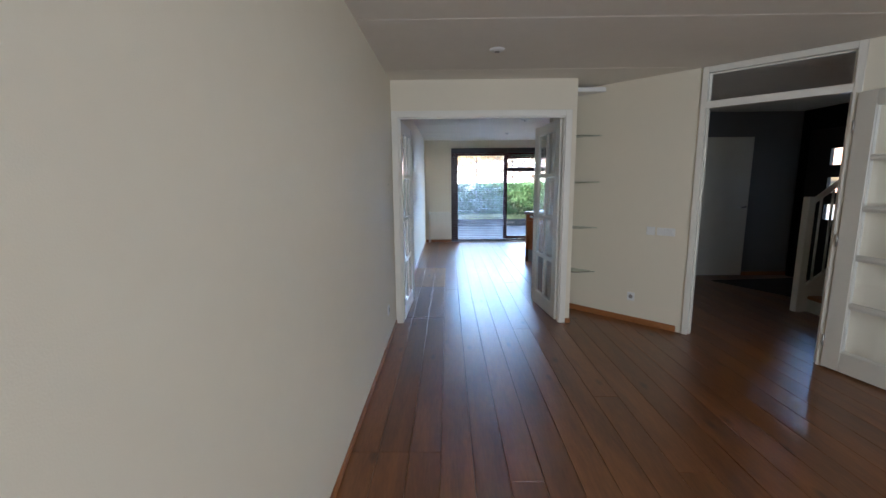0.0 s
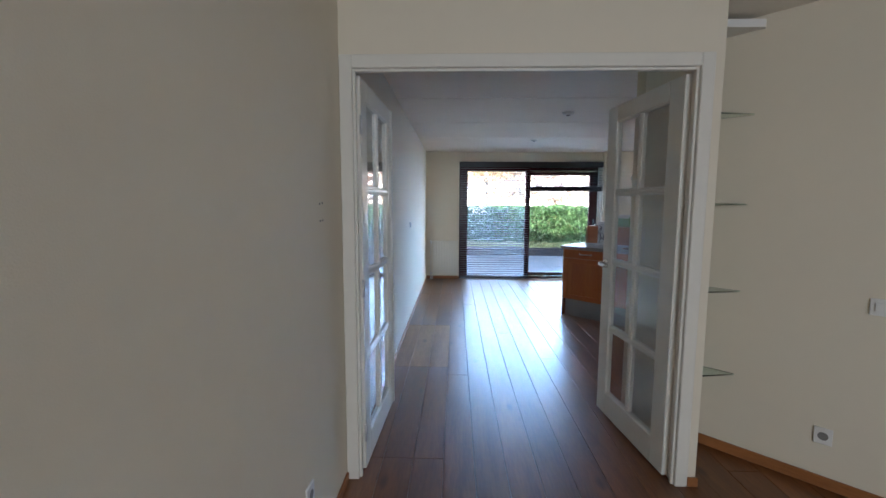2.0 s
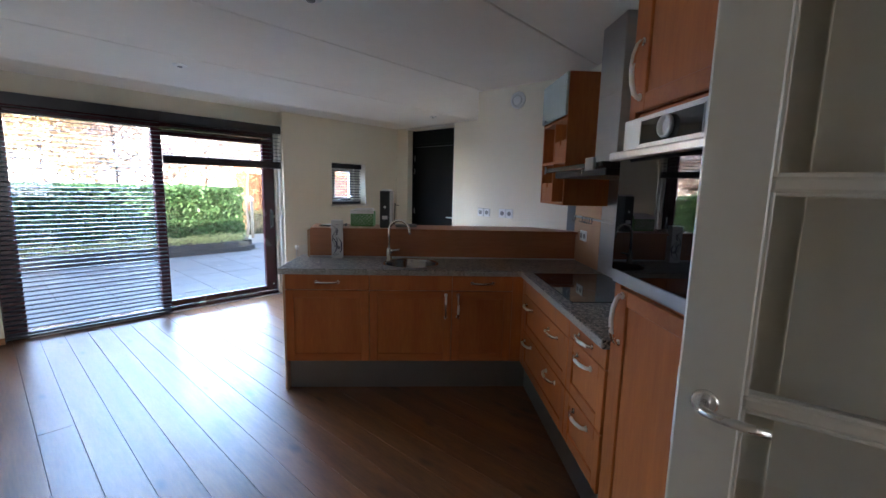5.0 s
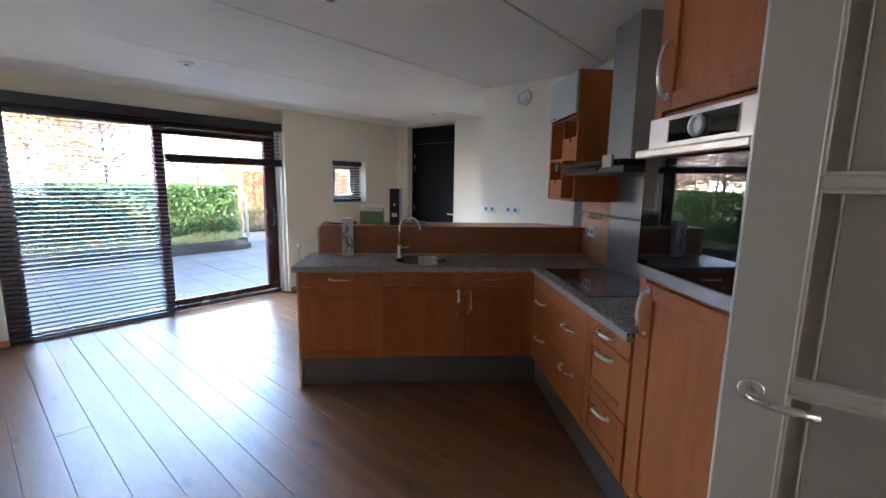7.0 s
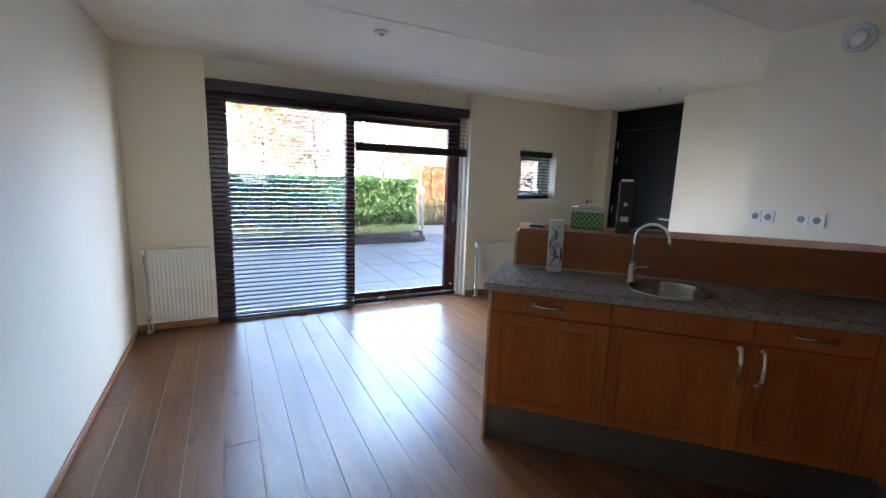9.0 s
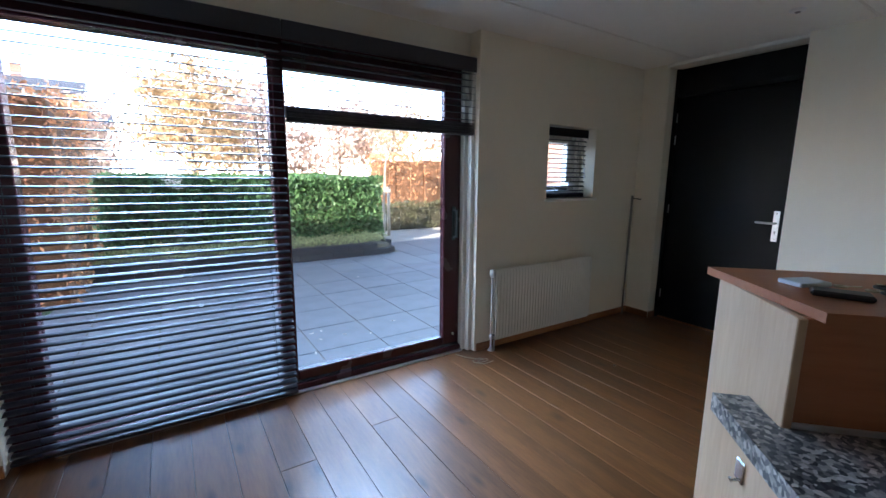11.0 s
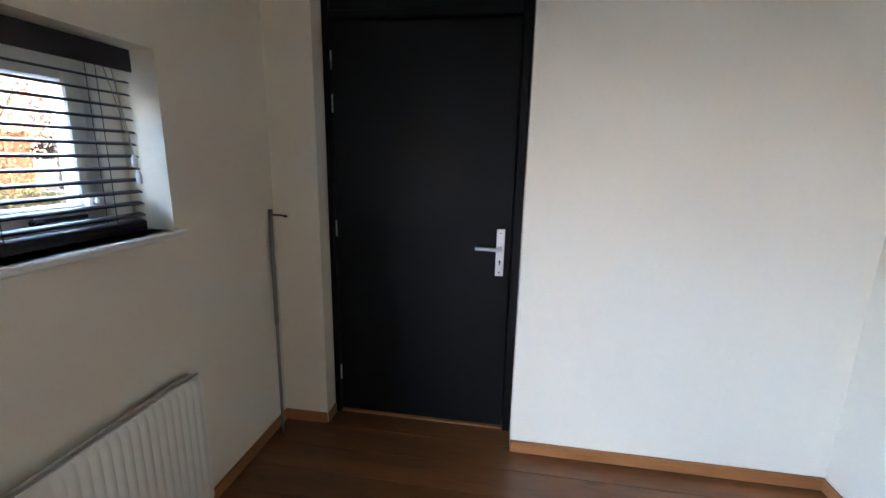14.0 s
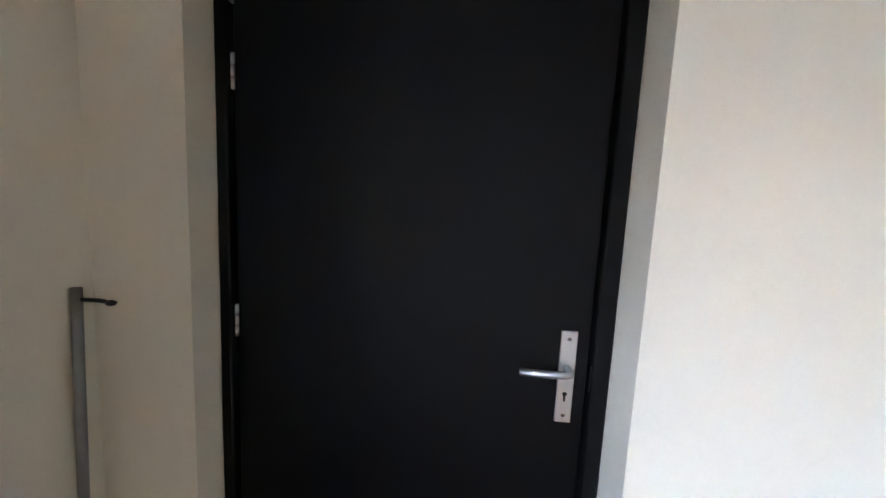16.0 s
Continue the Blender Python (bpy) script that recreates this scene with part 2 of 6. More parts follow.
BARK = mat("bark", (0.10, 0.075, 0.055), 0.9, 0, 0.3, 9, 0.5, 40, (1, 1, 0.2))
FALLENLEAF = mat("pale_dry_leaf", (0.66, 0.58, 0.46), 0.7, 0, 0.2, 30)
STAKE = mat("pale_stake_wood", (0.45, 0.38, 0.30), 0.8, 0, 0.15, 9, 0.2, 60, (1, 1, 0.1))
BRICK = mat("brick", (0.40, 0.235, 0.175), 0.85, 0, 0.25, 14, 0.3, 50)
ROOFT = mat("roof_tile", (0.07, 0.07, 0.08), 0.7, 0, 0.2, 6, 0.3, 30)
RENDERW = mat("pale_render", (0.6, 0.56, 0.5), 0.85, 0, 0.06, 3)
GREENBOX = mat("green_card", (0.065, 0.24, 0.04), 0.6, 0, 0.05)
WHITECARD = mat("white_card", (0.75, 0.75, 0.74), 0.55, 0, 0.03)
REDINK = mat("red_print", (0.40, 0.035, 0.02), 0.5, 0, 0.3, 30)
PINKINK = mat("pale_red_print", (0.60, 0.28, 0.24), 0.5, 0, 0.3, 30)
BLUEINK = mat("dark_blue_print", (0.03, 0.025, 0.09), 0.5)
GREYINK = mat("grey_print", (0.25, 0.25, 0.26), 0.5)


def translucent(m, share):
    """Lets daylight through thin leaves."""
    n, l = links(m)
    p = n["Principled BSDF"]
    col = p.inputs["Base Color"].links[0].from_socket
    tr = n.new("ShaderNodeBsdfTranslucent")
    mix = n.new("ShaderNodeMixShader")
    mix.inputs[0].default_value = share
    l.new(col, tr.inputs["Color"])
    l.new(p.outputs[0], mix.inputs[1])
    l.new(tr.outputs[0], mix.inputs[2])
    l.new(mix.outputs[0], n["Material Output"].inputs["Surface"])


for leafm in (SHRUB, LAUREL, BEECHLEAF, YELLOWLEAF, PALELEAF, COVER):
    translucent(leafm, 0.4)
MAT = mat("dark_doormat", (0.02, 0.02, 0.02), 0.95, 0, 0.2, 20, 0.6, 300)
GOLDKEY = mat("key_metal", (0.5, 0.42, 0.28), 0.3, 1.0)


# ---- building helpers ----
W = Matrix.Identity(4)
K = pose(0, 0, 0, 0, 0, -45)          # the kitchen's own axes, turned by 45 degrees
BASES = {}


class Shape:
    """Collects boxes, rods and lathed bodies into one mesh."""

    def __init__(self):
        self.v, self.f, self.smooth = [], [], []

    def box(self, x0, x1, y0, y1, z0, z1, c=0.0):
        lo, hi = (min(x0, x1), min(y0, y1), min(z0, z1)), (max(x0, x1), max(y0, y1), max(z0, z1))
        mid = [(a + b) / 2 for a, b in zip(lo, hi)]
        h = [(b - a) / 2 for a, b in zip(lo, hi)]
        n0 = len(self.v)
        sg = (-1, 1)
        faces = []
        if c <= 0:
            ids = {}
            for sx in sg:
                for sy in sg:
                    for sz in sg:
                        ids[sx, sy, sz] = len(self.v)
                        self.v.append((mid[0] + sx * h[0], mid[1] + sy * h[1], mid[2] + sz * h[2]))
            for s in sg:
                faces.append([ids[s, -1, -1], ids[s, 1, -1], ids[s, 1, 1], ids[s, -1, 1]])
                faces.append([ids[-1, s, -1], ids[1, s, -1], ids[1, s, 1], ids[-1, s, 1]])
                faces.append([ids[-1, -1, s], ids[1, -1, s], ids[1, 1, s], ids[-1, 1, s]])
        else:
            c = min(c, 0.45 * min(2 * x for x in h))
            ids = {}
            for sx in sg:
                for sy in sg:
                    for sz in sg:
                        s3 = (sx, sy, sz)
                        for ax in range(3):
                            p = [mid[k] + s3[k] * (h[k] - (0 if k == ax else c)) for k in range(3)]
                            ids[sx, sy, sz, ax] = len(self.v)
                            self.v.append(tuple(p))
                        faces.append([ids[sx, sy, sz, 0], ids[sx, sy, sz, 1], ids[sx, sy, sz, 2]])
            for ax in range(3):
                o1, o2 = [k for k in range(3) if k != ax]
                for s in sg:
                    quad = []
                    for a, b in ((-1, -1), (1, -1), (1, 1), (-1, 1)):
                        key = [0, 0, 0]
                        key[ax], key[o1], key[o2] = s, a, b
                        quad.append(ids[(*key, ax)])
                    faces.append(quad)
                for a in sg:
                    for b in sg:
                        key0, key1 = [0, 0, 0], [0, 0, 0]
                        key0[ax], key0[o1], key0[o2] = -1, a, b
                        key1[ax], key1[o1], key1[o2] = 1, a, b
                        faces.append([ids[(*key0, o1)], ids[(*key1, o1)], ids[(*key1, o2)], ids[(*key0, o2)]])
        m = Vector(mid)
        for f in faces:
            a, b, d = (Vector(self.v[i]) for i in f[:3])
            fc = sum((Vector(self.v[i]) for i in f), Vector()) / len(f)
            if (b - a).cross(d - b).dot(fc - m) < 0:
                f.reverse()
            self.f.append(f)
            self.smooth.append(False)
        return self

    def tube(self, pts, r, seg=10, r1=None, flat=1.0):
        """A rod along points; r1: radius at its end; flat squashes it."""
        pts = [Vector(p) for p in pts]
        n0 = len(self.v)
        up = None
        for i, p in enumerate(pts):
            d = (pts[min(i + 1, len(pts) - 1)] - pts[max(i - 1, 0)]).normalized()
            if up is None:
                up = d.orthogonal().normalized()
            side = d.cross(up).normalized()
            up = side.cross(d).normalized()
            rad = r if r1 is None else r + (r1 - r) * i / (len(pts) - 1)
            for k in range(seg):
                a = 2 * math.pi * k / seg
                self.v.append(tuple(p + rad * (math.cos(a) * up * flat + math.sin(a) * side)))
        for i in range(len(pts) - 1):
            for k in range(seg):
                a, b = n0 + i * seg + k, n0 + i * seg + (k + 1) % seg
                self.f.append([a, a + seg, b + seg, b])
                self.smooth.append(True)
        self.f.append([n0 + k for k in range(seg)])
        self.f.append([n0 + (len(pts) - 1) * seg + k for k in reversed(range(seg))])
        self.smooth += [False, False]
        return self

    def lathe(self, cx, cy, cz, profile, seg=24, axis="z", caps=True):
        """A profile of (radius, height) turned round an axis through the point."""
        n0 = len(self.v)
        for r, z in profile:
            for k in range(seg):
                a = 2 * math.pi * k / seg
                x, y = r * math.cos(a), r * math.sin(a)
                if axis == "z":
                    self.v.append((cx + x, cy + y, cz + z))
                elif axis == "y":
                    self.v.append((cx + x, cy + z, cz - y))
                else:
                    self.v.append((cx + z, cy + x, cz + y))
        for i in range(len(profile) - 1):
            for k in range(seg):
                a, b = n0 + i * seg + k, n0 + i * seg + (k + 1) % seg
                self.f.append([a, b, b + seg, a + seg])
                self.smooth.append(True)
        for ring, flip in ((0, True), (len(profile) - 1, False)):
            if caps and profile[ring][0] > 1e-6:
                loop = [n0 + ring * seg + k for k in range(seg)]
                self.f.append(loop[::-1] if flip else loop)
                self.smooth.append(False)
        return self

    def poly(self, pts, z0, z1):
        """An upright prism over a plan."""
        n0, n = len(self.v), len(pts)
        area = sum(pts[i][0] * pts[(i + 1) % n][1] - pts[(i + 1) % n][0] * pts[i][1] for i in range(n))
        if area < 0:
            pts = pts[::-1]
        self.v += [(x, y, z0) for x, y in pts] + [(x, y, z1) for x, y in pts]
        self.f.append([n0 + i for i in reversed(range(n))])
        self.f.append([n0 + n + i for i in range(n)])
        for i in range(n):
            j = (i + 1) % n
            self.f.append([n0 + i, n0 + j, n0 + n + j, n0 + n + i])
        self.smooth += [False] * (n + 2)
        return self

    def mesh(self, name, off=(0, 0, 0), m=None):
        me = bpy.data.meshes.new(name)
        vs = self.v if m is None else [tuple(m @ Vector(p)) for p in self.v]
        me.from_pydata([(x - off[0], y - off[1], z - off[2]) for x, y, z in vs], [], self.f)
        me.polygons.foreach_set("use_smooth", self.smooth)
        me.update()
        return me


def thing(name, frame_m, base, label, category, group=""):
    ob = new(name)
    ob.empty_display_size = 0.1
    ob.matrix_basis = frame_m @ Matrix.Translation(base)
    BASES[ob.name] = Vector(base)
    return tagged(ob, label, category, group)


def part(name, shape, material, parent, label=""):
    off = BASES[parent.name]
    me = shape.mesh(name, off)
    me.materials.append(material)
    ob = new(name, me)
    ob.parent = parent
    BASES[ob.name] = off
    return tagged(ob, label) if label else ob


def solid(name, shape, material, label, category, kind="", frame_m=W, base=None, group=""):
    """A thing or piece of the setting that is one mesh."""
    base = base if base is not None else (0, 0, 0)
    me = shape.mesh(name, base)
    me.materials.append(material)
    ob = new(name, me)
    ob.matrix_basis = frame_m @ Matrix.Translation(base)
    BASES[ob.name] = Vector(base)
    return tagged(ob, label, category, group, kind)


def wall(name, p, q, thick, label, openings=(), z1=2.46, material=None):
    """A wall whose face runs from p to q, with its body on the right of that way; openings (from, to, bottom, top) along it."""
    p, q = Vector((*p, 0)), Vector((*q, 0))
    ln = (q - p).length
    rz = math.degrees(math.atan2(q.y - p.y, q.x - p.x))
    s = Shape()
    cuts = sorted({0.0, ln, *(o[0] for o in openings), *(o[1] for o in openings)})
    for a, b in zip(cuts, cuts[1:]):
        hole = [o for o in openings if o[0] <= a + 1e-6 and o[1] >= b - 1e-6]
        z = 0.0
        for o in sorted(hole, key=lambda o: o[2]):
            if o[2] > z + 1e-4:
                s.box(a, b, -thick, 0, z, o[2])
            z = o[3]
        if z < z1:
            s.box(a, b, -thick, 0, z, z1)
    return solid(name, s, material or PAINT, label, "wall", "structure", pose(p.x, p.y, 0, 0, 0, rz))


def skirting(name, p, q, h=0.062, t=0.013):
    p, q = Vector((*p, 0)), Vector((*q, 0))
    rz = math.degrees(math.atan2(q.y - p.y, q.x - p.x))
    s = Shape().box(0, (q - p).length, 0, t, 0.001, h, 0.003)
    return solid(name, s, SKIRT, "orange-brown oak skirting board along the wall foot", "baseboard", "structure", pose(p.x, p.y, 0, 0, 0, rz))


# ---- shell ----
H = 2.415
XL, XE, YN = -0.735, 4.58, 10.67
wall("wall_west", (XL, YN + 0.3), (XL, -2.6), 0.25, "long smooth off-white plastered wall")
wall("wall_north", (XE + 0.6, YN), (XL, YN), 0.30, "off-white plastered garden wall with openings",
     [(XE + 0.6 - 2.585, XE + 0.6 + 0.11, 0, 2.46), (XE + 0.6 - 3.924, XE + 0.6 - 3.318, 1.205, 1.818)])
wall("wall_east", (XE, 9.40), (XE, YN), 0.62, "off-white plastered wall around a black door", [(0.0, 1.02, 0, 2.385)])
wall("wall_east_side", (4.535, 7.93), (4.535, 9.40), 0.665, "smooth off-white plastered wall beside the black door")
solid("wall_above_window", Shape().box(-0.11, 2.585, 10.79, 10.97, 2.24, 2.46), PAINT, "set-back plaster strip above the garden window", "wall", "structure")
wall("wall_block_side", (3.3, 7.95), (XE, 7.95), 0.1, "off-white plastered return wall")
wall("wall_block_face", (3.2, 6.878), (3.2, 7.95), 0.1, "off-white plastered wall with sockets and a vent")
wall("wall_splash", (1.40, 5.08), (3.2, 6.878), 0.07, "diagonal off-white kitchen wall")
wall("wall_diagonal", (2.041, 4.389), (0.97, 5.46), 0.075, "diagonal off-white plastered wall")
wall("wall_diagonal_end", (3.05, 3.38), (2.76, 3.67), 0.075, "short off-white plastered wall beside the hall doorway")
wall("wall_alcove", (1.056, 5.37), (1.056, 4.785), 0.07, "narrow plastered partition of the alcove")
wall("wall_double_door", (1.056, 4.715), (XL, 4.715), 0.07, "off-white wall above the double doorway", [(0.113 - 0.05, 1.791, 0, 2.115)])
wall("wall_room_east", (3.05, -2.6), (3.05, 3.38), 0.15, "off-white plastered wall of the front room")
wall("wall_south", (XL, -2.5), (3.2, -2.5), 0.25, "off-white plastered front wall with an unseen niche for the added lamp", [(0.5, 3.2, 0.5, 2.2)])
# unseen backing, closes the lamp niche against direct sun
solid("wall_south_backing", Shape().box(-1.2, 6, -2.9, -2.76, 0, 2.7), BRICK, "unseen brick backing that keeps the sun out of the lamp niche", "wall", "structure")
wall("hall_wall_north", (4.95, 6.85), (3.19, 6.85), 0.1, "hall wall at the back, its dimness put into grey paint", material=HALLDIM)
# black paint here stands for the unlit side of the hall
wall("hall_wall_east", (4.95, 3.3), (4.95, 6.95), 0.2, "hall wall with the front door, its darkness put in as black paint", [(5.80 - 3.3, 6.72 - 3.3, 0, 2.12)], material=BLACKPAINT)
wall("hall_wall_south", (3.0, 3.42), (5.1, 3.42), 0.1, "hall wall beside the stairs, its dimness put into grey paint", material=HALLDIM)

ce = Shape()
ys = [-2.75] + [3.2 - 1.17 * k for k in (4, 3, 2, 1, 0)] + [3.2 + 1.17 * k for k in range(1, 7)] + [10.96]
for y0, y1 in zip(ys, ys[1:]):
    ce.box(-0.98, 5.3, y0 + 0.004, y1 - 0.004, H, H + 0.12, 0.005)
ce.box(-0.98, 5.3, -2.75, 10.96, H + 0.02, H + 0.14)
solid("ceiling", ce, CEIL, "off-white painted concrete plank ceiling with fine joints", "ceiling", "structure")
# unseen storey and long roof slab, added to cast the terrace's shade
up = Shape().box(-1.2, 5.4, -2.9, 10.96, 2.56, 5.6)
up.poly([(-16.2, -3.2), (5.7, -3.2), (5.7, 11.2), (-16.2, 11.2)], 5.6, 5.75)
# added sun blocker west of the house, out of view
solid("shade_block", Shape().box(-16, -1.25, -2.9, 10.96, -0.15, 5.6), BRICK, "unseen brick block added to keep the sun off the terrace", "wall", "structure")
solid("wall_outer_east", Shape().box(5.21, 5.35, -2.9, 5.75, -0.15, 2.555).box(5.21, 5.35, 6.77, 10.96, -0.15, 2.555), BRICK, "plain brick outer wall of the house", "wall", "structure")
solid("shading_storey", up, BRICK, "unseen brick upper storey added to shade the terrace", "wall", "structure")
solid("floor_base", Shape().box(-0.98, 5.2, -2.75, 10.9, -0.2, -0.021), SOIL, "screed under the boards", "floor", "structure")

skirting("baseboard_diagonal", (1.06, 5.37), (2.002, 4.428), 0.062, -0.013)
skirting("baseboard_east", (4.535, 9.40), (4.535, 7.95), 0.066, -0.014)
skirting("baseboard_east_corner", (XE, YN), (XE, 10.42), 0.062, -0.013)
skirting("baseboard_north", (2.60, YN), (XE, YN), 0.062, -0.013)
skirting("baseboard_north_west", (XL, YN), (-0.11, YN), 0.062, -0.013)
skirting("baseboard_block", (4.535, 7.95), (3.2, 7.95), 0.062, -0.013)
skirting("baseboard_west_front", (XL, -2.5), (XL, 4.70), 0.045, -0.012)
skirting("baseboard_west_back", (XL, 4.80), (XL, YN), 0.045, -0.012)
skirting("baseboard_door_end", (1.012, 4.714), (1.066, 4.714), 0.05, -0.012)


# ---- doorways and doors ----
def casing(name, frame_m, x0, x1, y0, y1, top, w, label, kind="structure"):
    """A painted door lining: two jambs and a head, with a stepped moulding."""
    ob = thing(name, frame_m, (x0, y0, 0), label, "door frame")
    ob["kind"] = kind
    for a, b in ((x0, x0 + w), (x1 - w, x1)):
        s = Shape().box(a, b, y0, y1, 0.002, top, 0.004)
        inner = b if a == x0 else a
        s.box(inner - 0.012, inner + 0.012, y0 + 0.02, y1 - 0.045, 0.002, top - 0.004, 0.003)
        part("jamb", s, WHITE, ob)
    s = Shape().box(x0 + w, x1 - w, y0, y1, top - w, top, 0.004)
    s.box(x0 + w + 0.012, x1 - w - 0.012, y0 + 0.02, y1 - 0.045, top - w - 0.012, top - w + 0.004, 0.003)
    part("head", s, WHITE, ob)
    return ob


casing("double_door_frame", W, -0.733, 1.010, 4.700, 4.790, 2.130, 0.062, "white painted double door frame")


def lever(parent, x, y, z, out, way, length=0.112, mat_=None):
    """A lever handle on a round rose; out: -1 or 1 along y; way: -1 or 1 along x."""
    mat_ = mat_ or HANDLE
    h = part("handle", Shape().tube([(x, y, z), (x, y + out * 0.05, z), (x + way * 0.02, y + out * 0.058, z - 0.002),
             (x + way * 0.07, y + out * 0.056, z - 0.008), (x + way * length, y + out * 0.050, z - 0.010)], 0.010, 10), mat_, parent, "satin metal lever handle")
    part("rose", Shape().lathe(x, y, z, [(0.027, 0), (0.027, out * 0.006), (0.022, out * 0.010)], 20, "y"), mat_, h)
    return h


def glazed_door(name, frame_m, width, rows, label, hand=1, group="", lockz=1.045, handles=True):
    """A white leaf of two columns of panes. It runs from its hinge at x=0 to x=hand*width; thickness 4 cm about y=0."""
    ob = thing(name, frame_m, (0, 0, 0), label, "door", group)
    t, top = 0.02, 2.055
    X = lambda u: hand * u
    st, g0, g1 = 0.120, 0.17, 1.955
    part("hinge_stile", Shape().box(X(0), X(st), -t, t, 0.015, top, 0.004), WHITE, ob)
    part("lock_stile", Shape().box(X(width - st), X(width), -t, t, 0.015, top, 0.004), WHITE, ob)
    part("bottom_rail", Shape().box(X(st), X(width - st), -t, t, 0.015, g0, 0.004), WHITE, ob)
    part("top_rail", Shape().box(X(st), X(width - st), -t, t, g1, top, 0.004), WHITE, ob)
    mid = width / 2
    part("mullion", Shape().box(X(mid - 0.014), X(mid + 0.014), -t * 0.8, t * 0.8, g0, g1, 0.006), WHITE, ob)
    zs = [g0 + (g1 - g0) * i / rows for i in range(rows + 1)]
    for z in zs[1:-1]:
        part("glazing_bar", Shape().box(X(st), X(width - st), -t * 0.85, t * 0.85, z - 0.014, z + 0.014, 0.006), WHITE, ob)
    for a, b in ((st, mid - 0.014), (mid + 0.014, width - st)):
        for z0, z1 in zip(zs, zs[1:]):
            lo, hi = z0 + (0.014 if z0 > g0 else 0), z1 - (0.014 if z1 < g1 else 0)
            bead = Shape()
            for y in (-1, 1):
                bead.box(X(a), X(a + 0.008), y * 0.004, y * 0.014, lo, hi, 0.002)
                bead.box(X(b - 0.008), X(b), y * 0.004, y * 0.014, lo, hi, 0.002)
                bead.box(X(a + 0.008), X(b - 0.008), y * 0.004, y * 0.014, lo, lo + 0.008, 0.002)
                bead.box(X(a + 0.008), X(b - 0.008), y * 0.004, y * 0.014, hi - 0.008, hi, 0.002)
            pane = part("pane", Shape().box(X(a), X(b), -0.002, 0.002, lo, hi), GLASS, ob)
            pane.visible_shadow = False
            part("bead", bead, WHITE, pane)
    if handles:
        for o in (-1, 1):
            lever(ob, X(width - 0.055), o * t, lockz, o, -hand)
    part("lock_plate", Shape().box(X(width - 0.001), X(width + 0.0015), -0.011, 0.011, lockz - 0.12, lockz + 0.06, 0.001), ALU, ob)
    for z in (0.22, 1.0, 1.82):
        part("hinge", Shape().tube([(X(-0.004), -t - 0.002, z - 0.045), (X(-0.004), -t - 0.002, z + 0.045)], 0.007, 8), ALU, ob)
    return ob


glazed_door("glazed_door", pose(0.935, 4.775, 0, 0, 0, 96.5), 0.772, 4, "open white wooden glazed door with eight clear panes", 1, "double doors")
glazed_door("glazed_door", pose(-0.668, 4.775, 0, 0, 0, 88.0), 0.79, 4, "open white wooden glazed door with eight clear panes", 1, "double doors", handles=False)

left_leaf = next(o for o in bpy.data.objects if o.name.startswith("glazed_door") and o.location.x < 0)
for y_ in (-1, 1):
    part("astragal", Shape().tube([(0.778, y_ * 0.021, 0.02), (0.778, y_ * 0.021, 2.05)], 0.011, 10), WHITE, left_leaf)
    part("stile_bead", Shape().tube([(0.728, y_ * 0.0195, 0.02), (0.728, y_ * 0.0195, 2.05)], 0.005, 8), WHITE, left_leaf)

# hall doorway in the diagonal wall
HD = pose(2.76, 3.67, 0, 0, 0, 135)      # x along the opening, y towards the front room negative
hd = casing("hall_door_frame", HD, 0.0, 1.017, -0.085, 0.022, 2.412, 0.05, "white painted hall door frame with a glazed transom")
part("transom_bar", Shape().box(0.05, 0.967, -0.085, 0.022, 2.065, 2.125, 0.004), WHITE, hd)
tp = part("transom_pane", Shape().box(0.05, 0.967, -0.035, -0.031, 2.125, 2.362), GLASS, hd)
tp.visible_shadow = False
glazed_door("glazed_hall_door", pose(2.735, 3.655, 0, 0, 0, -77), 0.88, 5, "open white wooden glazed hall door with ten panes", 1)

# ---- alcove ----
for z in (0.475, 0.955, 1.437, 1.915):
    sh = Shape().poly([(1.057, 5.37), (1.057, 5.02), (1.20, 4.98), (1.41, 5.014)], z - 0.004, z + 0.004)
    solid("glass_shelf", sh, SHELFGLASS, "clear glass corner shelf with a greenish edge in the alcove", "shelf", base=(1.2, 5.1, z), group="glass shelves in the alcove")
solid("lamp_ledge", Shape().poly([(1.057, 5.37), (1.057, 4.98), (1.41, 4.98), (1.425, 5.0)], 2.345, 2.385), PLASTIC, "flat white ledge under the alcove ceiling", "ledge", base=(1.2, 5.1, 2.36))


def socket(frame_m, u, z, n, label, name="wall_socket", w=0.08, h=0.08):
    """A socket or switch plate on a wall whose face is y=0 and whose room lies at negative y."""
    ob = thing(name, frame_m, (u, 0, z), label, "socket" if "socket" in name else "switch")
    for i in range(n):
        x = u + (i - (n - 1) / 2) * w
        p = part("plate", Shape().box(x - w / 2 + 0.001, x + w / 2 - 0.001, -0.010, 0.0, z - h / 2, z + h / 2, 0.003), PLASTIC, ob)
        if "socket" in name:
            # grey disc stands for the shade inside the white socket
            part("recess_shade", Shape().lathe(x, -0.0102, z, [(0.021, -0.0005), (0.021, 0.0), (0.017, 0.004), (0.0, 0.004)], 20, "y"), mat_grey, p)
        else:
            part("rocker", Shape().box(x - 0.022, x + 0.022, -0.015, -0.009, z - 0.022, z + 0.022, 0.002), PLASTIC, p)
    return ob


# grey for painted shade in sockets and vent, also plain grey parts
mat_grey = mat("recess_shade_and_plain_grey", (0.24, 0.23, 0.215), 0.5)


def facing(px, py, rz):
    """Axes on a wall: x to the right as seen from the room, y into the wall."""
    return pose(px, py, 0, 0, 0, rz)


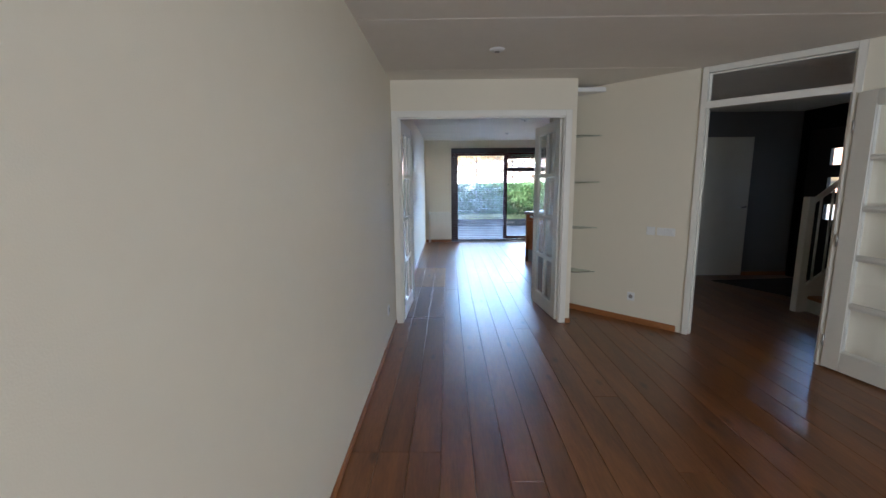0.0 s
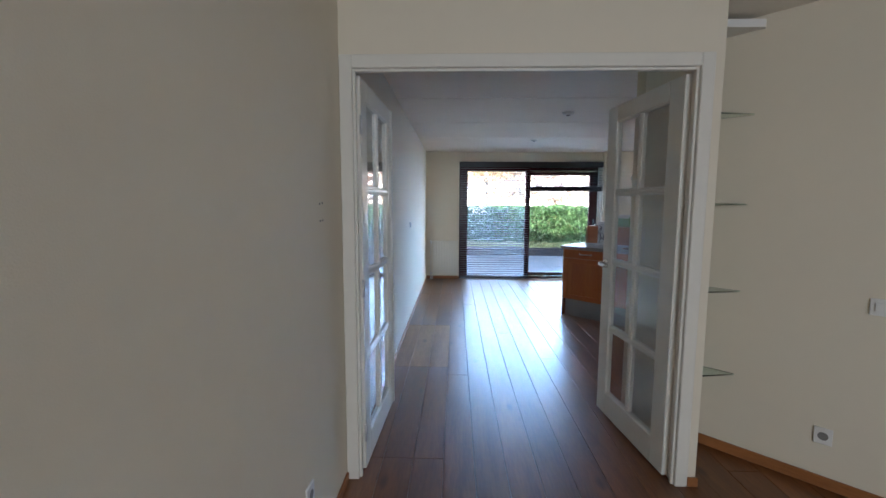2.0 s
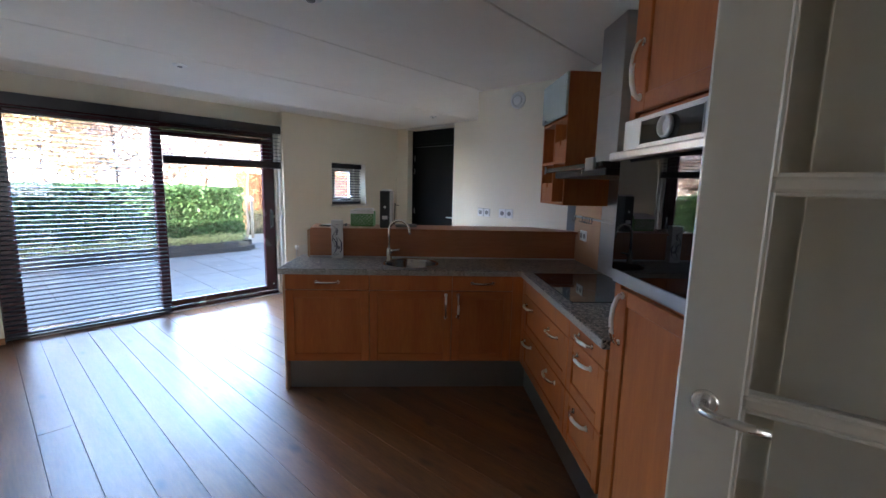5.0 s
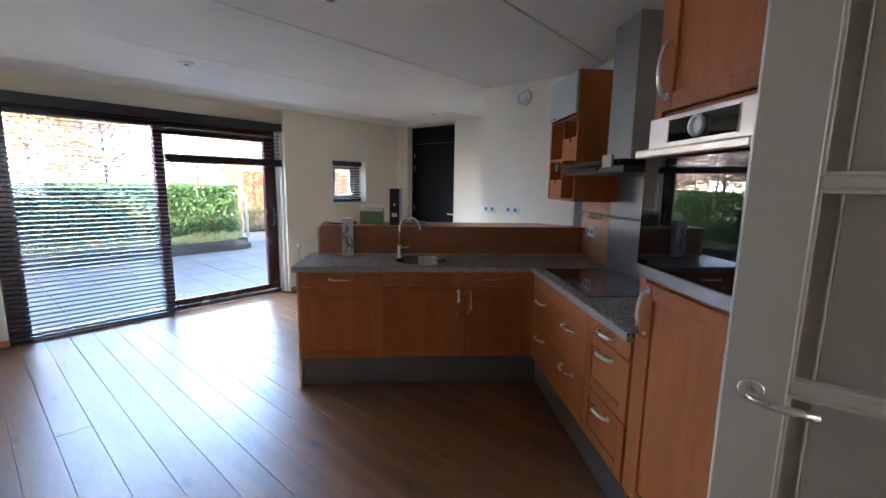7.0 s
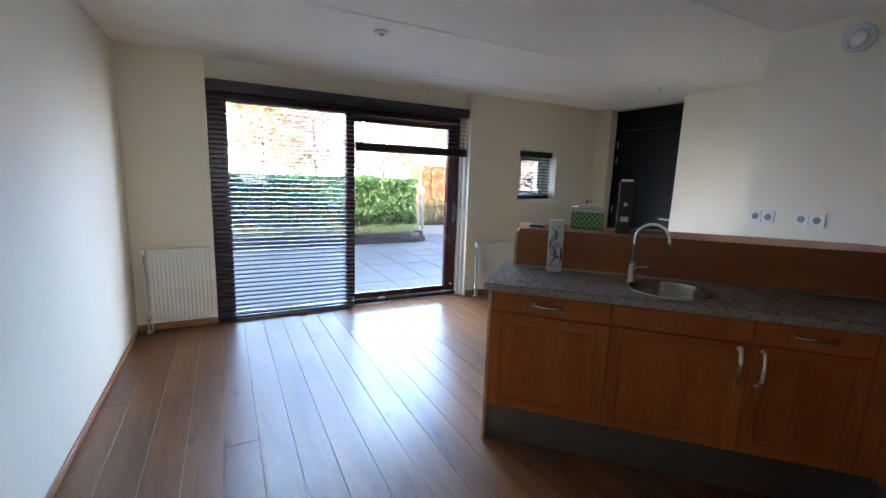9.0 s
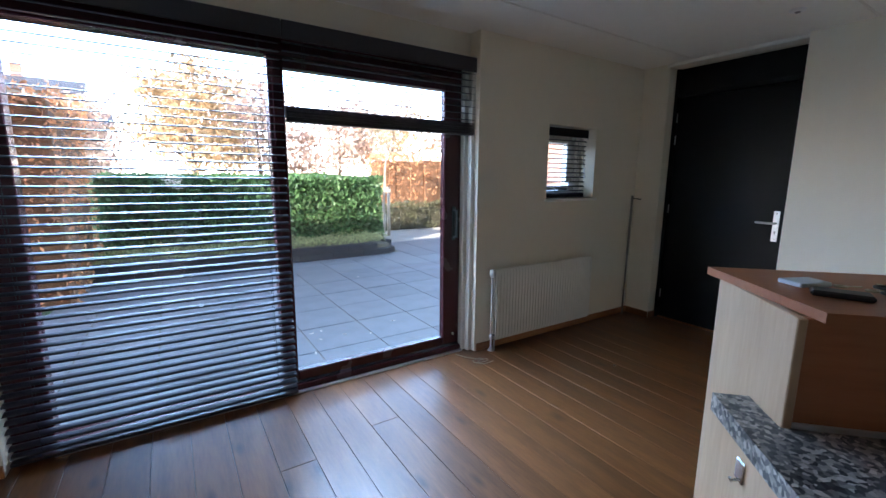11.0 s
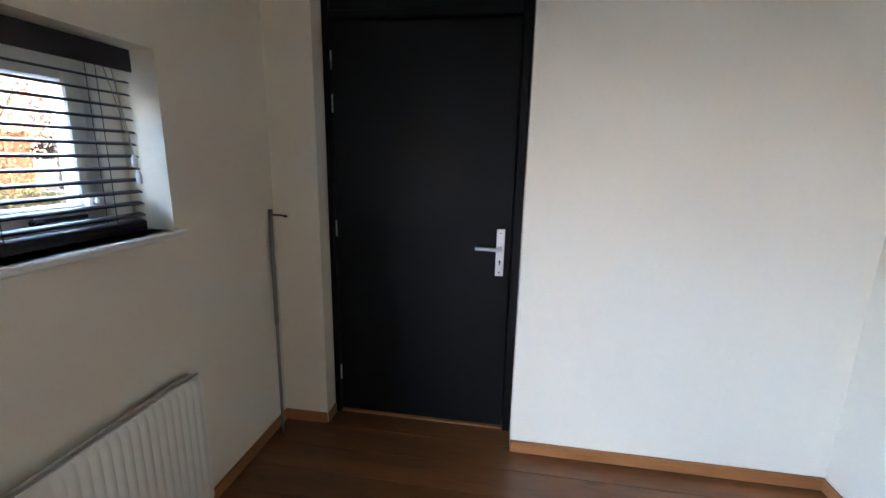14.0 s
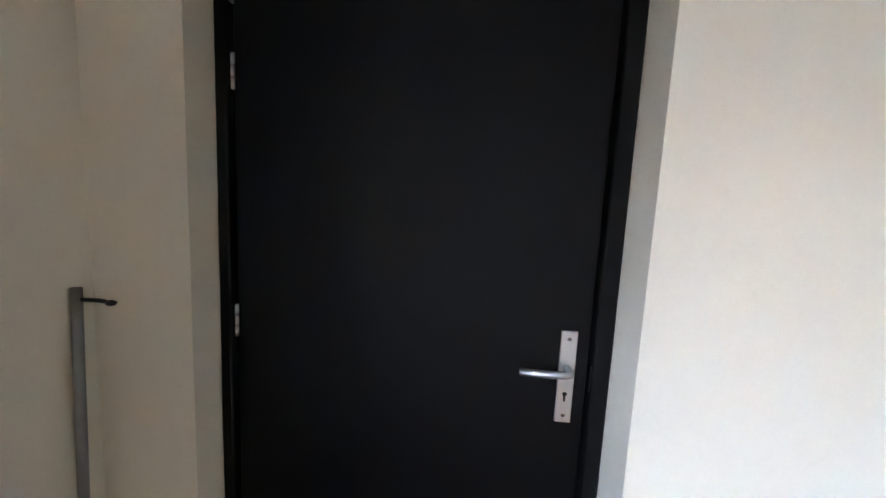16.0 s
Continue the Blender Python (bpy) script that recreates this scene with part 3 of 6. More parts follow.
D_W = facing(1.04, 5.39, -45)                 # right is towards the hall
socket(D_W, 0.922, 0.272, 1, "white double wall socket plate on the diagonal wall", "wall_socket", 0.075, 0.085)
socket(D_W, 1.073, 0.963, 1, "white dimmer switch beside a double switch", "dimmer_switch", 0.08)
socket(D_W, 1.212, 0.963, 2, "white wide double switch plate", "double_switch", 0.082, 0.075)
V_W = facing(3.2, 7.95, -90)
socket(V_W, 0.115, 1.255, 2, "white double socket above the bar", "wall_socket", 0.075, 0.08)
socket(V_W, 0.375, 1.258, 2, "white double socket above the bar", "wall_socket", 0.08, 0.085)
vent = thing("ceiling_vent", V_W, (0.455, 0, 2.285), "round white ventilation valve high on the wall", "vent")
part("ring", Shape().lathe(0.455, 0, 2.285, [(0.075, 0), (0.075, -0.012), (0.06, -0.022), (0.052, -0.012), (0.050, -0.004)], 32, "y"), PLASTIC, vent)
part("disc", Shape().lathe(0.455, 0, 2.285, [(0.0, -0.026), (0.035, -0.026), (0.042, -0.020), (0.040, -0.004)], 32, "y"), PLASTIC, vent)
# shade in the valve's gap is put in as a grey annulus
part("gap_shade", Shape().lathe(0.455, 0, 2.285, [(0.0, -0.003), (0.051, -0.003)], 32, "y", caps=False), mat_grey, vent, "grey annulus coloured as the shade round the valve disc")
W_W = facing(XL, 0, 90)                        # west wall: right is towards the garden
socket(W_W, 4.155, 0.318, 1, "white wall socket low beside the double door", "wall_socket", 0.075, 0.085)
socket(W_W, 7.79, 1.18, 1, "small white light switch on the long wall", "light_switch", 0.06, 0.07)
for i, (y, z) in enumerate(((4.374, 1.432), (4.411, 1.435), (4.379, 1.362), (4.413, 1.364))):
    solid("wall_plug", Shape().lathe(y, 0.0, z, [(0.0045, -0.0012), (0.0045, 0.0)], 10, "y"), BLACKPL, "small dark drill hole in the plaster", "hole", frame_m=W_W, group="drill holes")

# ---- ceiling fittings ----
def round_fitting(name, x, y, r, hgt, label, category):
    ob = thing(name, W, (x, y, H), label, category)
    part("base", Shape().lathe(x, y, H, [(0.0, -hgt), (r * 0.55, -hgt), (r * 0.9, -hgt * 0.7), (r, -hgt * 0.2), (r, 0.0)], 32), PLASTIC, ob)
    part("lens", Shape().lathe(x, y, H, [(0.0, -hgt - 0.006), (r * 0.3, -hgt - 0.005), (r * 0.4, -hgt + 0.003)], 24), mat_grey, ob)


round_fitting("smoke_detector", 1.02, 7.33, 0.062, 0.03, "round white smoke detector on the ceiling", "detector")
round_fitting("ceiling_rose", 1.02, 9.29, 0.055, 0.016, "flat white ceiling rose cover", "ceiling rose")
round_fitting("ceiling_rose", 0.18, 3.80, 0.055, 0.016, "flat white ceiling rose cover", "ceiling rose")
round_fitting("ceiling_rose", 3.98, 9.30, 0.045, 0.014, "small round ceiling rose near the black door", "ceiling rose")

# ---- garden window ----
WX0, WX1, WY = -0.11, 2.585, 10.80
gw = thing("window_1", W, (1.24, WY, 0), "large garden window with a sliding door in dark aubergine frames", "window")
gw["kind"] = "structure"
fr = Shape()
for a, b in ((WX0, 0.05), (WX1 - 0.075, WX1)):
    fr.box(a, b, WY, WY + 0.11, 0.0, 2.24, 0.005)
fr.box(0.05, WX1 - 0.075, WY, WY + 0.11, 2.06, 2.24, 0.005)
fr.box(0.05, WX1 - 0.075, WY - 0.045, WY + 0.13, -0.02, 0.050, 0.005)
part("window_frame", fr, FRAME, gw)
part("mid_stile", Shape().box(1.160, 1.232, WY + 0.005, WY + 0.10, 0.055, 2.06, 0.005), FRAME, gw)
pn = part("pane", Shape().box(0.05, 1.160, WY + 0.055, WY + 0.061, 0.055, 2.06), GLASS, gw)
pn.visible_shadow = False
sd = Shape()
sd.box(2.362, 2.508, WY - 0.012, WY + 0.05, 0.058, 2.055, 0.008)
sd.box(1.180, 1.244, WY - 0.012, WY + 0.004, 0.058, 2.055, 0.003)
sd.box(1.244, 2.362, WY - 0.012, WY + 0.05, 0.058, 0.125, 0.006)
sd.box(1.244, 2.362, WY - 0.012, WY + 0.05, 1.99, 2.055, 0.006)
slide = part("sliding_door", sd, FRAME, gw, "dark red-brown sliding door sash")
pn = part("door_pane", Shape().box(1.244, 2.362, WY + 0.018, WY + 0.024, 0.125, 1.99), GLASS, slide)
pn.visible_shadow = False
for y, s in ((WY - 0.012, -1), (WY + 0.05, 1)):
    hs = Shape().box(2.432, 2.462, y, y + s * 0.012, 0.90, 1.16, 0.004)
    hs.tube([(2.447, y, 0.925), (2.447, y + s * 0.05, 0.93), (2.447, y + s * 0.055, 1.03), (2.447, y + s * 0.05, 1.13), (2.447, y, 1.135)], 0.010, 8)
    part("pull_handle", hs, BLACKPL, slide, "black bow pull handle")
lk = Shape().lathe(2.487, WY - 0.012, 1.055, [(0.016, 0), (0.016, -0.008), (0.011, -0.012), (0.0, -0.012)], 16, "y")
lk.box(2.482, 2.492, WY - 0.034, WY - 0.02, 1.045, 1.065, 0.002)
part("lock_knob", lk, CHROME, slide, "small chrome lock knob")
part("lock_knob", Shape().lathe(2.45, WY - 0.012, 0.14, [(0.014, 0), (0.014, -0.008), (0.0, -0.010)], 16, "y"), CHROME, slide)
li = Shape().box(2.512, 2.548, WY - 0.05, WY, 0.0, 2.24, 0.004)
li.box(2.548, 2.583, WY - 0.09, WY, 0.0, 2.24, 0.004)
part("white_jamb_lining", li, WHITE, gw, "white painted grooved jamb lining")
ct = Shape().box(2.552, 2.576, WY - 0.100, WY - 0.09, 1.03, 1.075, 0.002)
ct.tube([(2.564, WY - 0.10, 1.06), (2.564, WY - 0.125, 1.058)], 0.005, 8)
part("catch", ct, ALU, gw)
part("threshold", Shape().box(0.05, 2.51, WY - 0.075, WY - 0.046, 0.001, 0.014, 0.003), ALU, gw, "worn pale metal threshold strip")


def slat_mesh(width, depth, tilt):
    s = Shape()
    n0, n = 0, 5
    for side in (0.0012, -0.0012):
        for i in range(n):
            u = i / (n - 1) - 0.5
            y, z = u * depth, 0.0035 * (1 - 4 * u * u) + side
            yy, zz = y * math.cos(tilt) - z * math.sin(tilt), y * math.sin(tilt) + z * math.cos(tilt)
            s.v += [(-width / 2, yy, zz), (width / 2, yy, zz)]
    for i in range(n - 1):
        a = 2 * i
        s.f.append([a, a + 1, a + 3, a + 2])
        b = 2 * n + 2 * i
        s.f.append([b, b + 2, b + 3, b + 1])
    s.f += [[0, 2 * n, 2 * n + 1, 1], [2 * n - 2, 2 * n - 1, 4 * n - 1, 4 * n - 2]]
    s.smooth = [True] * len(s.f)
    return s


def venetian(name, x0, x1, y, ztop, zbot, pitch, label, stack=0, depth=0.05, tilt=0.12, headh=0.07):
    """A slatted blind: head box, slats, bottom rail, ladder cords; stack: folded slats resting on the rail."""
    w, cx = x1 - x0, (x0 + x1) / 2
    ob = thing(name, W, (cx, y, ztop), label, "blind")
    part("head_box", Shape().box(x0, x1, y - depth / 2, y + depth / 2, ztop - headh, ztop, 0.003).box(x0, x1, y - depth / 2 - 0.012, y - depth / 2 - 0.004, ztop - headh - 0.015, ztop, 0.002), SLAT, ob, "dark head box with a flat valance")
    me = slat_mesh(w - 0.012, depth, tilt).mesh("slat")
    me.materials.append(SLAT)
    z = zbot + 0.022 + 0.0052 * stack + 0.02
    zs = [zbot + 0.024 + 0.0052 * k for k in range(stack)]
    while z < ztop - headh - 0.01:
        zs.append(z)
        z += pitch
    for z in zs:
        sl = new("slat", me)
        sl.parent = ob
        sl.location = (random.uniform(-0.001, 0.001), random.uniform(-0.0008, 0.0008), z - ztop)
        sl.rotation_euler = (random.uniform(-0.02, 0.02), random.uniform(-0.0012, 0.0012), 0)
    part("bottom_rail", Shape().box(x0 + 0.004, x1 - 0.004, y - depth / 2, y + depth / 2, zbot, zbot + 0.02, 0.004), SLAT, ob)
    k = max(2, round(w / 0.6))
    for i in range(k):
        x = x0 + 0.12 + (w - 0.24) * i / (k - 1)
        c = Shape()
        for dy in (-depth / 2 - 0.001, depth / 2 + 0.001):
            c.tube([(x, y + dy, zbot + 0.01), (x, y + dy, ztop - headh)], 0.0012, 5)
        part("ladder_cord", c, BLACKPL, ob)
    return ob


venetian("venetian_blind", WX0 + 0.005, 1.222, 10.728, 2.225, 0.018, 0.0435, "lowered dark slatted venetian blind over the garden window", tilt=0.16, headh=0.085)
venetian("venetian_blind", 1.226, WX1 - 0.012, 10.728, 2.225, 1.685, 0.046, "raised dark slatted venetian blind over the sliding door", stack=13, headh=0.085)

# ---- small window ----
sw = thing("window_2", W, (3.621, 10.83, 1.205), "small square white window with a dark blind in a deep reveal", "window")
sw["kind"] = "structure"
f2 = Shape()
for a, b in ((3.318, 3.402), (3.831, 3.924)):
    f2.box(a, b, 10.83, 10.92, 1.205, 1.815, 0.004)
f2.box(3.402, 3.831, 10.83, 10.92, 1.765, 1.815, 0.004).box(3.402, 3.831, 10.83, 10.92, 1.205, 1.255, 0.004)
part("window_frame", f2, WHITE, sw)
f3 = Shape()
for a, b in ((3.404, 3.455), (3.787, 3.829)):
    f3.box(a, b, 10.865, 10.915, 1.257, 1.763, 0.004)
for a, b in ((3.455, 3.493), (3.751, 3.787)):
    f3.box(a, b, 10.845, 10.910, 1.257, 1.763, 0.006)
f3.box(3.493, 3.751, 10.845, 10.910, 1.690, 1.763, 0.006).box(3.493, 3.751, 10.845, 10.910, 1.257, 1.312, 0.006)
sash = part("sash", f3, WHITE, sw)
p2 = part("pane", Shape().box(3.493, 3.751, 10.882, 10.888, 1.312, 1.690), GLASS, sash)
p2.visible_shadow = False
part("window_catch", Shape().box(3.756, 3.798, 10.815, 10.845, 1.300, 1.345, 0.006).box(3.766, 3.821, 10.800, 10.815, 1.312, 1.335, 0.005), PLASTIC, sash)
part("stay", Shape().box(3.593, 3.752, 10.825, 10.845, 1.268, 1.285, 0.003).box(3.584, 3.612, 10.818, 10.845, 1.262, 1.280, 0.004), BLACKPL, sash)
part("window_sill", Shape().box(3.295, 3.957, 10.640, 10.815, 1.180, 1.205, 0.005), WHITE, sw, "white painted window sill")
bl2 = venetian("small_venetian_blind", 3.325, 3.887, 10.755, 1.808, 1.210, 0.040, "dark slatted blind in the small window", stack=3, depth=0.035, tilt=0.25, headh=0.055)
tw = Shape().tube([(3.817, 10.735, 1.75), (3.831, 10.725, 1.60), (3.845, 10.72, 1.47)], 0.0016, 6)
tw.tube([(3.789, 10.735, 1.75), (3.826, 10.725, 1.58), (3.854, 10.72, 1.42)], 0.0016, 6)
pull = part("pull_cord", tw, CORD, bl2)
part("toggle", Shape().lathe(3.845, 10.72, 1.43, [(0.0, 0), (0.008, 0.002), (0.010, 0.03), (0.004, 0.045)], 10).lathe(3.854, 10.72, 1.375, [(0.0, 0), (0.008, 0.002), (0.010, 0.03), (0.004, 0.045)], 10), PLASTIC, pull)


# ---- radiators ----
def radiator(x0, x1, z0, z1, label, valve_left=True):
    ob = thing("radiator", W, ((x0 + x1) / 2, 10.62, z0), label, "radiator")
    n = max(6, round((x1 - x0) / 0.0335))
    s = Shape()
    yf = 10.585
    prof = []
    for i in range(n):
        a = x0 + 0.012 + (x1 - x0 - 0.024) * i / n
        d = (x1 - x0 - 0.024) / n
        prof += [(a, yf + 0.006), (a + d * 0.18, yf), (a + d * 0.68, yf), (a + d * 0.86, yf + 0.006)]
    prof = [(x0, yf + 0.004)] + prof + [(x1, yf + 0.004)]
    n0 = len(s.v)
    levels = [(z0, 0.012), (z0 + 0.02, 0.004), (z0 + 0.045, 0.0), (z1 - 0.045, 0.0), (z1 - 0.02, 0.004), (z1, 0.012)]
    for z, dy in levels:
        for x, y in prof:
            yy = max(y, yf + 0.004) if dy > 0.002 else y
            s.v.append((x, yy + dy, z))
    m = len(prof)
    for j in range(len(levels) - 1):
        for i in range(m - 1):
            a = j * m + i
            s.f.append([a, a + 1, a + m + 1, a + m])
            s.smooth.append(True)
    s.box(x0, x1, yf + 0.014, yf + 0.022, z0, z1, 0.002)
    part("front_panel", s, RADWHITE, ob)
    part("back_panel", Shape().box(x0 + 0.005, x1 - 0.005, yf + 0.050, yf + 0.062, z0 + 0.01, z1 - 0.004, 0.003), RADWHITE, ob)
    g = Shape()
    for i in range(int((x1 - x0) / 0.04)):
        x = x0 + 0.03 + i * 0.04
        g.box(x, x + 0.002, yf + 0.022, yf + 0.05, z0 + 0.03, z1 - 0.02)
    part("convector_fins", g, RADWHITE, ob)
    xv = x0 - 0.03
    part("valve", Shape().tube([(x0 + 0.002, yf + 0.035, z1 - 0.045), (xv, yf + 0.035, z1 - 0.045)], 0.009, 10).lathe(xv, yf + 0.035, z1 - 0.06, [(0.011, 0), (0.016, 0.012), (0.022, 0.018), (0.022, 0.055), (0.017, 0.062), (0.0, 0.062)], 16), PLASTIC, ob, "white plastic radiator valve knob")
    part("pipe", Shape().tube([(xv, yf + 0.035, z1 - 0.06), (xv, yf + 0.035, z0 + 0.06), (xv + 0.012, yf + 0.033, z0 + 0.02)], 0.0075, 10), ALU, ob, "thin bare metal riser pipe")
    lv = Shape().tube([(x0 + 0.002, yf + 0.035, z0 + 0.035), (xv, yf + 0.03, z0 + 0.035), (xv, yf + 0.028, 0.03), (xv, yf + 0.028, 0.0)], 0.009, 10)
    lv.lathe(xv, yf + 0.028, 0.0, [(0.028, 0.001), (0.028, 0.010), (0.015, 0.016), (0.012, 0.04)], 16).tube([(xv + 0.03, yf + 0.028, z0), (xv + 0.03, yf + 0.028, 0.002)], 0.008, 10).lathe(xv, yf + 0.03, z0 + 0.015, [(0.014, 0), (0.017, 0.01), (0.017, 0.03), (0.01, 0.04)], 12)
    part("lower_valve", lv, ALU, ob)
    for x in (x0 + 0.12, x1 - 0.12):
        part("bracket", Shape().box(x, x + 0.03, yf + 0.06, YN - 0.0005, z0 + 0.06, z1 - 0.06), RADWHITE, ob)


radiator(2.742, 3.88, 0.085, 0.665, "wide cream-white ribbed panel radiator under the small window")
radiator(-0.615, -0.128, 0.085, 0.745, "narrow cream-white ribbed panel radiator beside the garden window")

# ---- black door ----
bd = thing("door_1", W, (4.70, 9.91, 0), "closed flush matt-black door with a black panel above", "door")
bd["kind"] = "structure"
fr = Shape()
for a, b in ((9.402, 9.445), (10.388, 10.418)):
    fr.box(4.685, 4.78, a, b, 0.0, 2.38, 0.004)
fr.box(4.685, 4.78, 9.445, 10.388, 2.125, 2.165, 0.004)
part("door_frame", fr, BLACKPAINT, bd)
part("top_panel", Shape().box(4.72, 4.75, 9.445, 10.388, 2.165, 2.38, 0.002), BLACKPAINT, bd)
leaf = part("leaf", Shape().box(4.716, 4.758, 9.449, 10.385, 0.012, 2.121, 0.003), BLACKPAINT, bd)
part("threshold", Shape().box(4.70, 4.76, 9.445, 10.388, 0.0, 0.010, 0.002), SKIRT, bd)
pl = Shape().box(4.709, 4.716, 9.482, 9.524, 0.887, 1.133, 0.002)
plate = part("handle_plate", pl, ALU, leaf, "long satin aluminium handle plate with a keyhole")
yk = 9.503
lv = Shape().tube([(4.71, yk, 1.035), (4.668, yk, 1.035), (4.660, yk + 0.015, 1.035), (4.660, yk + 0.125, 1.037)], 0.0095, 10)
part("lever", lv, ALU, leaf)
part("keyhole", Shape().lathe(4.709, yk, 0.965, [(0.006, 0.0004), (0.006, -0.0006), (0.0, -0.0006)], 12, "x").box(4.7084, 4.7092, yk - 0.003, yk + 0.003, 0.945, 0.965), BLACKPL, leaf)
for z in (1.113, 0.907):
    part("screw", Shape().lathe(4.709, yk, z, [(0.005, 0.0004), (0.005, -0.001), (0.0, -0.0014)], 10, "x"), CHROME, leaf)
for z in (1.947, 1.743, 1.098, 0.250):
    hg = Shape()
    for i in range(3):
        hg.tube([(4.712, 10.387, z - 0.045 + i * 0.03), (4.712, 10.387, z - 0.017 + i * 0.03)], 0.0065, 8)
    part("hinge", hg, ALU, leaf, "worn metal hinge")
sp = Shape().box(4.700, 4.7045, 9.431, 9.4455, 0.98, 1.05, 0.001)
part("strike_plate", sp, ALU, bd)
tr = Shape().box(4.556, 4.5795, 9.385, 10.44, 2.385, 2.412, 0.003)
tagged(solid("door_trim", tr, WHITE, "thin white trim above the black door", "trim", "structure"))
# shallow plaster reveals are the wall's own thickness; oak returns at their foot
skirting("baseboard_reveal", (4.685, 10.418), (XE + 0.001, 10.418), 0.062, 0.010)
solid("door_backing", Shape().box(4.80, 4.84, 9.40, 10.42, 0, 2.385), BLACKPAINT, "plain dark backing behind the black door", "wall", "structure")

# telescopic pole leaning in the corner
pole = thing("leaning_pole", W, (4.47, 10.63, 0), "thin grey metal winding pole leaning in the corner", "pole")
part("shaft", Shape().tube([(4.440, 10.612, 0.002), (4.520, 10.652, 1.205)], 0.0085, 12), mat("pole_grey", (0.30, 0.29, 0.27), 0.4, 0.6), pole)
part("sleeve", Shape().tube([(4.481, 10.6325, 0.62), (4.5205, 10.652, 1.212)], 0.0115, 12), mat("pole_sleeve", (0.24, 0.235, 0.22), 0.5, 0.4), pole)
part("crank", Shape().tube([(4.520, 10.645, 1.185), (4.526, 10.600, 1.184), (4.527, 10.575, 1.180)], 0.005, 8).lathe(4.527, 10.575, 1.176, [(0.0, -0.004), (0.010, 0.0), (0.012, 0.006), (0.0, 0.012)], 12), BLACKPL, pole)
# loose cable by the window
cab = Shape()
pts = []
for i in range(60):
    a = i / 59 * 4.2 * math.pi
    r = 0.045 + 0.035 * math.sin(i * 0.21)
    pts.append((2.50 + 0.0012 * i + r * math.cos(a), 10.50 + 0.6 * r * math.sin(a) - 0.001 * i, 0.004 + 0.002 * (i % 7 > 3)))
pts = [(2.42, 10.70, 0.006), (2.45, 10.62, 0.004)] + pts
cab.tube(pts, 0.0028, 6)
solid("loose_cable", cab, CORD, "thin grey-brown loose cable coiled on the floor", "cable", base=(2.62, 10.5, 0))
solid("cork_crumb", Shape().lathe(3.318, 9.904, 0, [(0.0, 0.012), (0.009, 0.010), (0.011, 0.004), (0.006, 0.0)], 8), BLACKPL, "tiny dark crumb on the floorboards", "crumb", base=(3.318, 9.904, 0))


# ---- kitchen, in its own turned axes: x to the south-east, y to the north-east ----
def bow_handle(parent, x, y, z, span, vertical=False, out=-1, face="y"):
    """A bowed satin bar handle; it stands off the front along y (or x)."""
    def P(s, o):
        if vertical:
            q = [x, y, z + s]
        elif face == "y":
            q = [x + s, y, z]
        else:
            q = [x, y + s, z]
        q[1 if face == "y" else 0] += out * o
        return tuple(q)
    h = span / 2
    pts = [P(-h, 0.0), P(-h, 0.012), P(-h * 0.88, 0.023), P(-h * 0.5, 0.034), P(0, 0.038), P(h * 0.5, 0.034), P(h * 0.88, 0.023), P(h, 0.012), P(h, 0.0)]
    s = Shape().tube(pts, 0.0085, 12)
    for e in (-h, h):
        s.tube([P(e, 0.0), P(e, 0.005)], 0.013, 12)
    return part("handle", s, HANDLE, parent, "bowed satin metal handle")


def front(name, parent, a0, a1, z0, z1, face, plane, panel=True, t=0.02):
    """A cabinet front: a sunk panel in a frame of stiles and rails; face 'y': it lies at y=plane and spans x; face 'x' the other way."""
    g = 0.0015

    def B(u0, u1, d0, d1, w0, w1, c):
        if face == "y":
            return Shape().box(u0, u1, plane + d0, plane + d1, w0, w1, c)
        return Shape().box(plane + d0, plane + d1, u0, u1, w0, w1, c)
    a0, a1, z0, z1 = a0 + g, a1 - g, z0 + g, z1 - g
    if not panel or min(a1 - a0, z1 - z0) < 0.2:
        return part(name, B(a0, a1, 0, t, z0, z1, 0.003), BEECH, parent)
    w = 0.058
    ob = part(name, B(a0 + w - 0.004, a1 - w + 0.004, 0.009, t - 0.002, z0 + w - 0.004, z1 - w + 0.004, 0), BEECH, parent)
    part("stile", B(a0, a0 + w, 0, t, z0, z1, 0.003), BEECH, ob)
    part("stile", B(a1 - w, a1, 0, t, z0, z1, 0.003), BEECH, ob)
    part("rail", B(a0 + w, a1 - w, 0.0006, t, z0, z0 + w, 0.003), BEECHRAIL, ob)
    part("rail", B(a0 + w, a1 - w, 0.0006, t, z1 - w, z1, 0.003), BEECHRAIL, ob)
    return ob


YF, XF = 6.575, -3.160
GRP = "fitted kitchen base units"


def base_unit(x0, x1, label, drawer, hinge_handle, drawer_handle):
    ob = thing("base_cabinet", K, ((x0 + x1) / 2, YF + 0.3, 0), label, "cabinet", GRP)
    part("body", Shape().box(x0 + 0.0005, x1 - 0.0005, YF + 0.021, 7.060, 0.225, 0.869 if drawer_handle else 0.735, 0.001), BEECHPALE, ob)
    d = front("drawer", ob, x0, x1, 0.757, 0.866, "y", YF, False)
    if drawer_handle:
        bow_handle(d, (x0 + x1) / 2, YF, 0.815, 0.15)
    dr = front("door", ob, x0, x1, 0.228, 0.755, "y", YF)
    if hinge_handle:
        bow_handle(dr, x1 - 0.045 if hinge_handle > 0 else x0 + 0.045, YF, 0.645, 0.165, True)
    return ob


